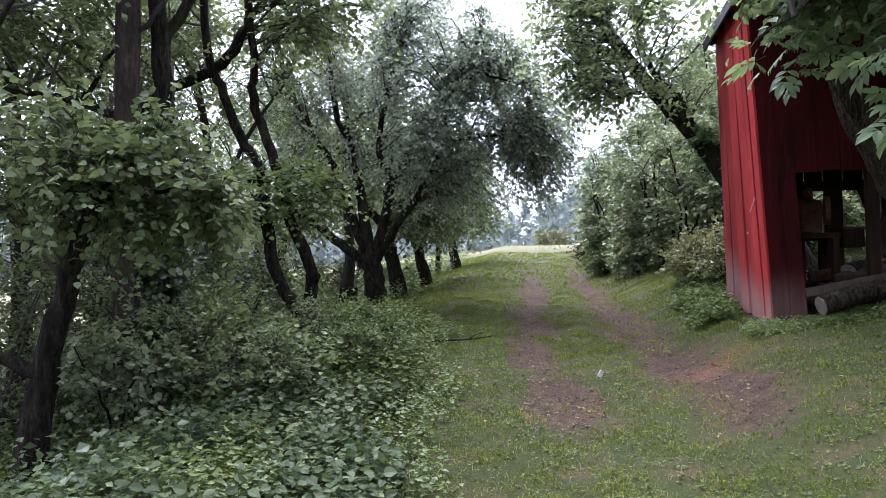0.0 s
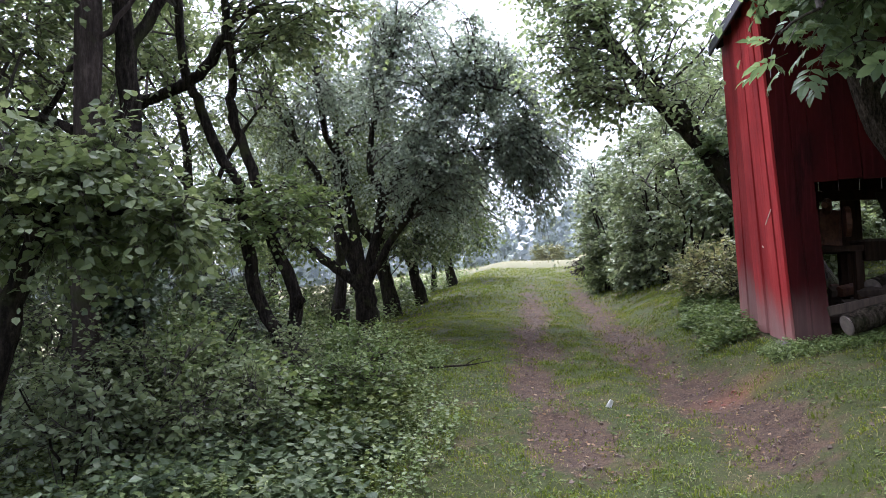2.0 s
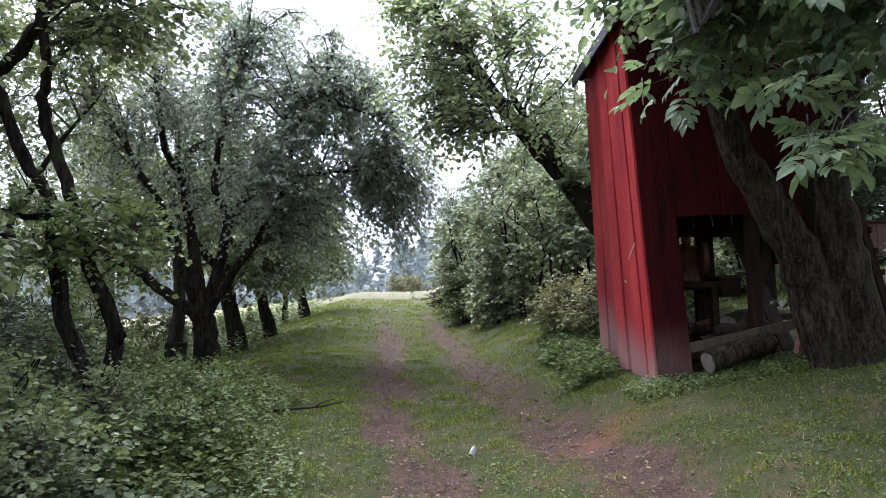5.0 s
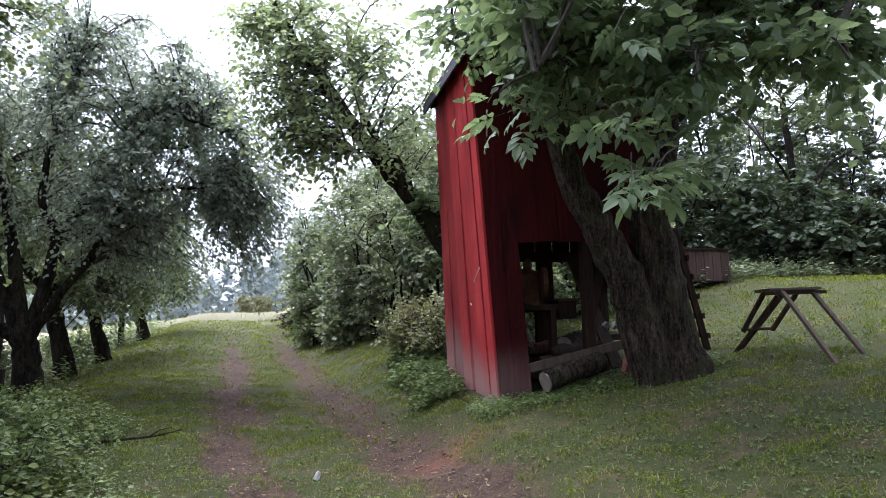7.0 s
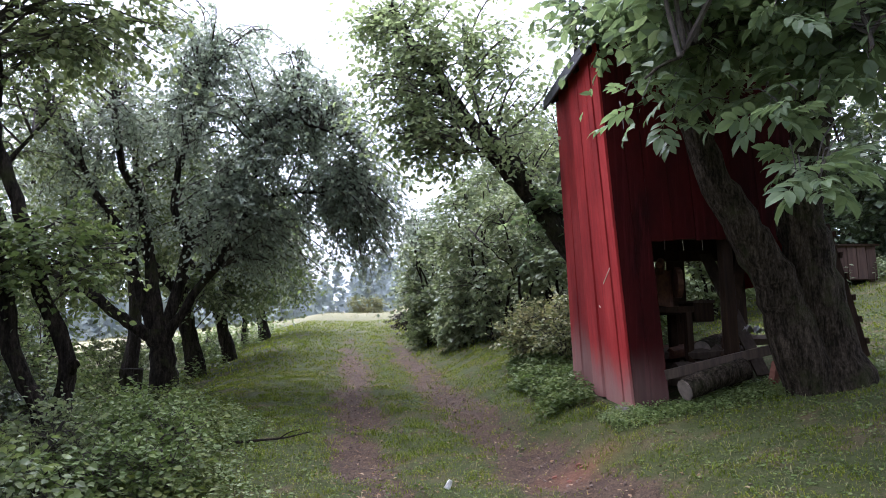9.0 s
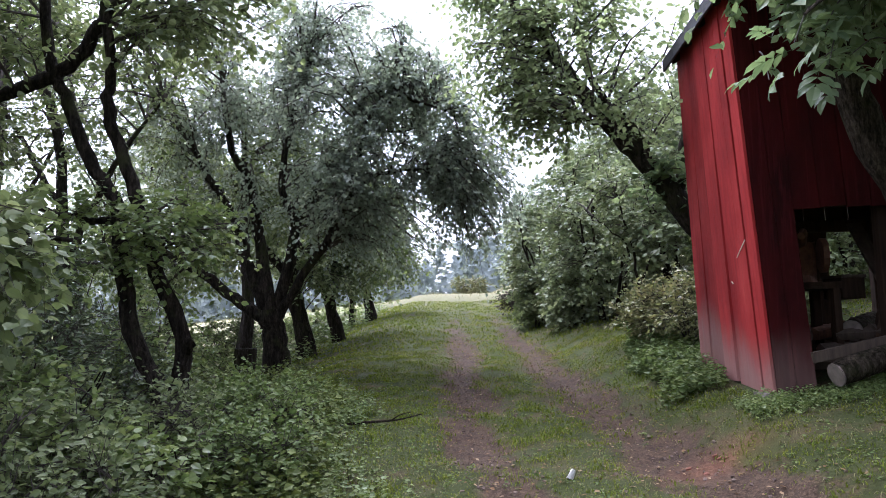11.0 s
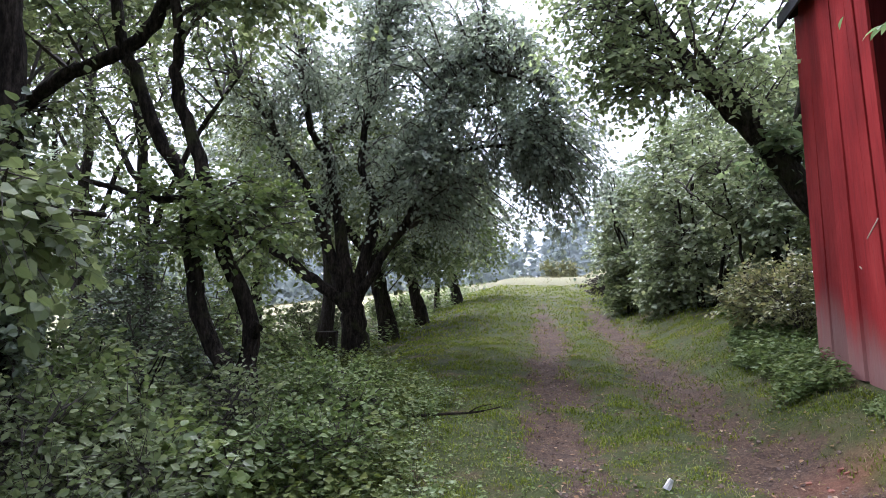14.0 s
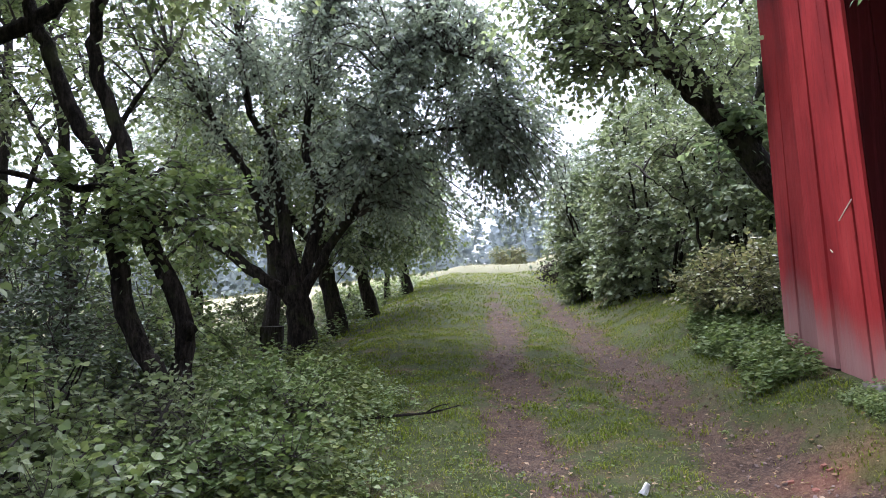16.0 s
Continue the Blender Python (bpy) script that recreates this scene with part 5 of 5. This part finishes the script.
tree("yard_tree", "dark yard tree behind the hedge", "tree", [[T(12.1, 15.4), (12.0, 15.4, 4.6), (11.8, 15.3, 5.6), (11.6, 15.2, 7.4)], [(12.0, 15.4, 4.8), (11.4, 15.1, 5.6), (10.7, 14.8, 6.2)], [(11.9, 15.4, 5.0), (12.9, 15.2, 6.0), (13.9, 15.0, 6.4)]], [(0.12, 0.06), (0.05, 0.02), (0.06, 0.02)], M_BARK_DARK,
     [("crown", M_WOOD_LEAF, dict(blobs=[(11.0, 15.0, 7.2, 2.6, 1.6, 1.2, 3), (13.4, 15.0, 6.8, 1.6, 1.4, 1.0, 1)], branches=26, twigs=10, per=9, size=0.12, shape=LANCE))], 199)


# ---- far woods and field edge ----
def far_woods():
    rng = np.random.default_rng(31)
    crowns = [(rng.uniform(-150, 70), rng.uniform(120, 185), rng.uniform(9, 19)) for k in range(330)] + [(rng.uniform(-130, -75), rng.uniform(40, 130), rng.uniform(8, 13)) for k in range(100)]
    P = []
    for x, y, h in crowns:
        slim = rng.random() < 0.3
        n = 115
        u = rng.random(n) ** 0.8
        wide = (0.6 + 2.6 * (1 - u)) if slim else 3.6 * np.sqrt(np.clip(1 - (2 * u - 0.8) ** 2 / 1.5, 0.02, 1))
        ang = rng.uniform(0, 6.3, n)
        rad = wide * np.sqrt(rng.random(n)) * rng.uniform(0.7, 1.15, n)
        P.append(np.stack([x + rad * np.cos(ang), y + rad * np.sin(ang), g(x, y) + h * (0.04 + 0.96 * u)], 1))
    P = np.vstack(P)
    back = np.stack([rng.uniform(-170, 90, 5000), rng.uniform(186, 196, 5000), rng.uniform(-3, 9, 5000)], 1)
    P, wide = np.vstack([P, back]), np.concatenate([np.ones(len(P)), np.full(5000, 2.6)])
    n = len(P)
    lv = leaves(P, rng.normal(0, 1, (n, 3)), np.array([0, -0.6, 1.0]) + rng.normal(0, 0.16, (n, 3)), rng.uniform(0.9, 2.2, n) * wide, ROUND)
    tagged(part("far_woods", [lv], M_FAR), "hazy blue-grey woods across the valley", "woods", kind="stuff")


far_woods()
b = T(-0.5, 40)
tree("bush", "small pale bush on the crest of the meadow", "bush", [[b, (-0.5, 40, b[2] + 0.4), (-0.3, 40, b[2] + 0.8)], [b, (-0.9, 40, b[2] + 0.4), (-1.2, 40, b[2] + 0.6)]], [(0.02, 0.01)] * 2, M_TWIG,
     [("foliage", M_YELLOW, dict(blobs=[(-0.5, 40, b[2] + 0.4, 1.1, 0.7, 0.5, 1)], branches=50, twigs=8, per=8, size=0.1, shape=OVAL, length=0.3, r_branch=0.01))], 220, "", "stem")


# ---- grass, weeds, litter ----
def blades(rng, x, y, h, w, lean=0.5):
    n = len(x)
    z = surface(x, y)
    p = np.stack([x, y, z - 0.01], 1)
    a = rng.uniform(0, 2 * np.pi, n)
    d = np.stack([np.cos(a), np.sin(a), np.zeros(n)], 1)
    s = np.stack([-np.sin(a), np.cos(a), np.zeros(n)], 1) * w[:, None]
    up = np.array([0, 0, 1.0]) * h[:, None]
    k = rng.uniform(0.1, 1.0, n)[:, None] * lean
    mid = p + up * 0.55 + d * h[:, None] * k * 0.35
    tip = p + up * 0.95 * (1 - 0.3 * k) + d * h[:, None] * k
    v = np.stack([p - s, p + s, mid + s * 0.8, mid - s * 0.8, tip], 1).reshape(-1, 3)
    f = (np.array([(0, 1, 2), (0, 2, 3), (3, 2, 4)])[None] + (np.arange(n) * 5)[:, None, None]).reshape(-1, 3)
    return [(v, f)]


def in_shed(x, y):
    return (x > 2.2) & (x < 4.35) & (y > 8.25) & (y < 9.9)


def grass():
    rng = np.random.default_rng(51)
    sets = [(-2.6, 5.5, 2.6, 8.5, 110000, 0.034, 0.0036), (-2.9, 3.6, 8.5, 15, 95000, 0.042, 0.0042), (-4.2, 2.6, 15, 30, 40000, 0.06, 0.008), (4.5, 13, 5.0, 14, 36000, 0.05, 0.006), (-3.0, 5.0, -2.5, 2.6, 22000, 0.04, 0.0045)]
    blocks, dry = [], []
    for x0, x1, y0, y1, n, h, w in sets:
        x, y = rng.uniform(x0, x1, n), rng.uniform(y0, y1, n)
        tuft = np.array([noise.noise((a * 3.1, b_ * 3.1, 9.0)) for a, b_ in zip(x, y)])
        ok = (rng.random(n) > dirt(x, y) * 1.05 - 0.1) & (rng.random(n) < 0.75 + tuft) & ~in_shed(x, y)
        x, y, tuft = x[ok], y[ok], tuft[ok]
        n = len(x)
        hh = h * rng.uniform(0.4, 1.25, n) * (1 + 0.9 * np.clip(tuft, -0.3, 1))
        blocks += blades(rng, x, y, hh, np.full(n, w) * rng.uniform(0.7, 1.4, n), 1.5)
    ob = part("grass", blocks, M_GRASS)
    tagged(ob, "short green meadow grass with dry tips", "grass", kind="stuff")
    n = 9000
    x, y = rng.uniform(-1.0, 5.0, n), rng.uniform(2.8, 9, n)
    ok = ~in_shed(x, y) & (rng.random(n) > dirt(x, y))
    ob = part("dry_grass", blades(rng, x[ok], y[ok], 0.04 * rng.uniform(0.5, 1.8, ok.sum()), np.full(ok.sum(), 0.0022), 2.2), M_STRAWGRASS)
    tagged(ob, "scattered straw-coloured dry grass stalks", "dry grass", kind="stuff")
    n = 16000
    x, y = rng.uniform(-40, 6, n), rng.uniform(14, 60, n)
    ok = straw_at(x, y) > rng.uniform(0.2, 0.9, n)
    ob = part("field_grass", blades(rng, x[ok], y[ok], 0.13 * rng.uniform(0.5, 1.4, ok.sum()), np.full(ok.sum(), 0.012), 1.2), M_STRAWGRASS)
    tagged(ob, "pale dry grass of the open field", "field grass", kind="stuff")


grass()


def low_plants(name, label, material, spots, h, size, per, seed, shape=OVAL):
    """Upright weeds: a stalk each, with pairs of leaves in storeys."""
    rng = np.random.default_rng(seed)
    x, y = spots
    n = len(x)
    hh = h * rng.uniform(0.45, 1.25, n)
    base = np.stack([x, y, surface(x, y) - 0.01], 1)
    top = base + np.stack([rng.normal(0, 0.12, n) * hh, rng.normal(0, 0.12, n) * hh, hh], 1)
    u = np.tile(np.linspace(0.3, 1.0, per), n)
    i = np.repeat(np.arange(n), per)
    p = base[i] + (top - base)[i] * u[:, None]
    a = rng.uniform(0, 6.3, n)[i] + np.tile(np.arange(per) * 2.4, n) + rng.normal(0, 0.3, n * per)
    axis = np.stack([np.cos(a), np.sin(a), rng.uniform(-0.35, 0.3, n * per)], 1)
    lv = leaves(p, axis, np.array([0, 0, 1.0]) + rng.normal(0, 0.42, p.shape), size * rng.uniform(0.6, 1.25, n * per), shape)
    s = np.array([0.003, 0, 0])
    q = np.array([0, 0.003, 0])
    v = np.stack([base + s, base - s + q, base - s - q, top], 1).reshape(-1, 3)
    f = (np.array([(0, 1, 3), (1, 2, 3), (2, 0, 3)])[None] + (np.arange(n) * 4)[:, None, None]).reshape(-1, 3)
    tagged(part(name, [lv, (v, f)], material), label, "weeds", kind="stuff")


def spots(rng, n, x0, x1, y0, y1, rule):
    x, y = rng.uniform(x0, x1, n), rng.uniform(y0, y1, n)
    ok = rule(x, y, rng.random(n))
    return x[ok], y[ok]


def verge(y):
    """Edge between the mown track and the thicket."""
    return -0.75 - 0.12 * (np.maximum(y, 4) - 4) - 0.22 * np.maximum(0, y - 9) + 0.12 * np.sin(y * 2.1)


rw = np.random.default_rng(91)
low_plants("undergrowth", "knee-high nettles and ground elder under the trees", M_COVER, spots(rw, 6500, -6, -0.4, 5.6, 12.5, lambda x, y, r: x < verge(y) - 0.3 * r), 0.34, 0.055, 9, 92, ROUND)
low_plants("undergrowth", "small yellowish weeds at the near edge of the wood", M_LIME, spots(rw, 3000, -5, -0.4, 2.5, 5.8, lambda x, y, r: (x < verge(y) - 0.25 * r) & (x < -1.7 + 0.5 * np.sin(2 * y))), 0.3, 0.045, 9, 192, ROUND)
low_plants("undergrowth", "dark low ground cover under the weeds", M_COVER, spots(rw, 3600, -5, -0.4, 2.5, 5.8, lambda x, y, r: x < verge(y) - 0.25 * r), 0.2, 0.05, 7, 194, ROUND)
low_plants("undergrowth", "bluish-green broad leaves in a low patch of weeds", M_ELDER, spots(rw, 1500, -2.6, -0.6, 3.2, 6.0, lambda x, y, r: (x < verge(y) - 0.1 * r) & (np.sin(3.1 * x + 1.0) * np.sin(2.7 * y) > -0.35)), 0.3, 0.062, 7, 193, BROAD)
low_plants("undergrowth", "low pale weeds along the verge of the track", M_LIME, spots(rw, 5000, -4, 0.2, 2.5, 11, lambda x, y, r: (x < verge(y) + 0.35 * r) & (x > verge(y) - 1.6)), 0.2, 0.042, 8, 93, ROUND)
low_plants("undergrowth", "dark ivy and weeds deeper in the wood", M_HEDGE, spots(rw, 2600, -9, -2, 2.5, 12, lambda x, y, r: x < verge(y) - 0.9), 0.4, 0.07, 8, 94, ROUND)
low_plants("bank_weeds", "creeping green weeds covering the bank beside the shed", M_NETTLE, spots(rw, 8500, 1.3, 3.4, 8.2, 14.5, lambda x, y, r: (y > 8.8 + 0.9 * r * r) & (x > 1.58 + 0.14 * np.sin(y * 2.0) + 0.12 * (y - 9) * (y > 11) + 0.12 * r) & ~in_shed(x, y) & (r < 0.55 + 0.5 * np.sin(2.6 * x + 1.0) * np.sin(2.2 * y) + 0.3 * (x > 1.8))), 0.17, 0.055, 9, 95, ROUND)
low_plants("shed_weeds", "fresh green weeds along the foot of the shed", M_LIME, spots(rw, 2600, 2.0, 4.6, 7.45, 8.35, lambda x, y, r: (y > 7.6 + 0.3 * r) & (x < 2.3 + 2.4 * (y < 8.2))), 0.08, 0.03, 6, 96, ROUND)
low_plants("clover", "small broad-leaved weeds in the turf", M_NETTLE, spots(rw, 14000, -1.8, 6.5, 3.0, 12, lambda x, y, r: (r > dirt(x, y) * 1.5) & ~in_shed(x, y) & (r < 0.55 + 0.5 * np.sin(1.7 * x + 2 * np.sin(y)) * np.sin(1.9 * y + np.sin(2.3 * x)))), 0.028, 0.028, 4, 97, ROUND)
low_plants("yard_weeds", "weeds at the foot of the hedge", M_SHRUB, spots(rw, 2500, 5.5, 14, 11.5, 16, lambda x, y, r: y > 13.2 + r), 0.35, 0.1, 7, 98, LANCE)
low_plants("orchard_weeds", "sparse tall weeds between the orchard trees", M_LIME, spots(rw, 900, -6.5, -2.6, 12, 30, lambda x, y, r: x < -3.0 - 0.8 * r), 0.4, 0.09, 8, 99)

low_plants("undergrowth", "low weeds along the wood edge at the start of the track", M_COVER, spots(rw, 1500, -5, -0.7, -2.5, 2.6, lambda x, y, r: x < -0.9 - 0.5 * r + 0.2 * np.sin(2 * y)), 0.25, 0.055, 7, 195, ROUND)


def litter():
    rng = np.random.default_rng(52)
    n = 1500
    y = rng.uniform(5.6, 17, n)
    side = rng.random(n) < 0.5
    x = np.where(side, rut_left(y), rut_right(y)) + rng.normal(0, 0.3, n)
    z = surface(x, y) + 0.012
    a = rng.uniform(0, 6.3, n)
    lv = leaves(np.stack([x, y, z], 1), np.stack([np.cos(a), np.sin(a), rng.normal(0, 0.2, n)], 1), np.array([0, 0, 1.0]) + rng.normal(0, 0.2, (n, 3)), rng.uniform(0.015, 0.045, n), OVAL)
    tagged(part("leaf_litter", [lv], M_LITTER), "small dry fallen leaves on the bare ruts", "fallen leaves", kind="stuff")
    blocks = []
    n = 900
    y = rng.uniform(5.5, 13, n)
    x = np.where(rng.random(n) < 0.5, rut_left(y), rut_right(y)) + rng.normal(0, 0.26, n)
    for px, py, pz in zip(x, y, surface(x, y)):
        s = rng.uniform(0.007, 0.026) * rng.uniform(0.7, 1.0)
        blocks += box((px, py, pz + s * 0.2), (s, s * 1.2, s * 0.7), tuple(rng.uniform(-40, 40, 3)), s * 0.15, rng)
    tagged(part("clods", blocks, M_EARTH), "crumbs and clods of brown earth in the ruts", "earth", kind="stuff")


litter()
rng = np.random.default_rng(53)
ob = thing("stone", (0.53, 7.39, g(0.53, 7.39)), "small pale stone lying on the turf between the ruts", "stone")
part("chip", box((0.53, 7.39, g(0.53, 7.39) + 0.035), (0.05, 0.03, 0.075), (20, 25, 30), 0.006, rng, 0.012), M_STONE, ob)
ob = thing("fallen_branch", T(-1.15, 9.1, 0.03), "thin dark fallen branch on the grass verge", "branch")
part("stick", tube(spline([T(-1.65, 9.0, 0.04), T(-1.25, 9.1, 0.05), T(-0.95, 9.2, 0.05), T(-0.72, 9.4, 0.06)], 14), np.linspace(0.016, 0.006, 14), 6), M_BARK_DARK, ob)
part("side_twig", tube(spline([T(-1.0, 9.18, 0.05), T(-0.9, 9.1, 0.12), T(-0.78, 9.08, 0.15)], 8), np.linspace(0.008, 0.003, 8), 5), M_BARK_DARK, ob)
for k in range(5):
    x, y, s = 1.55 + rng.normal(0, 0.14), 7.5 + rng.normal(0, 0.1), rng.uniform(0.02, 0.055)
    lab = "crumbled orange-red brick trodden into the rut"
    ob = thing("brick_piece", T(x, y), lab, "brick", "brick crumbs")
    part("lump", box((x, y, float(surface(np.array([x]), np.array([y]))[0]) + 0.002), (s, s * 0.7, s * 0.35), tuple(rng.uniform(-20, 20, 3)), s * 0.08, rng, s * 0.15), M_BRICK, ob)
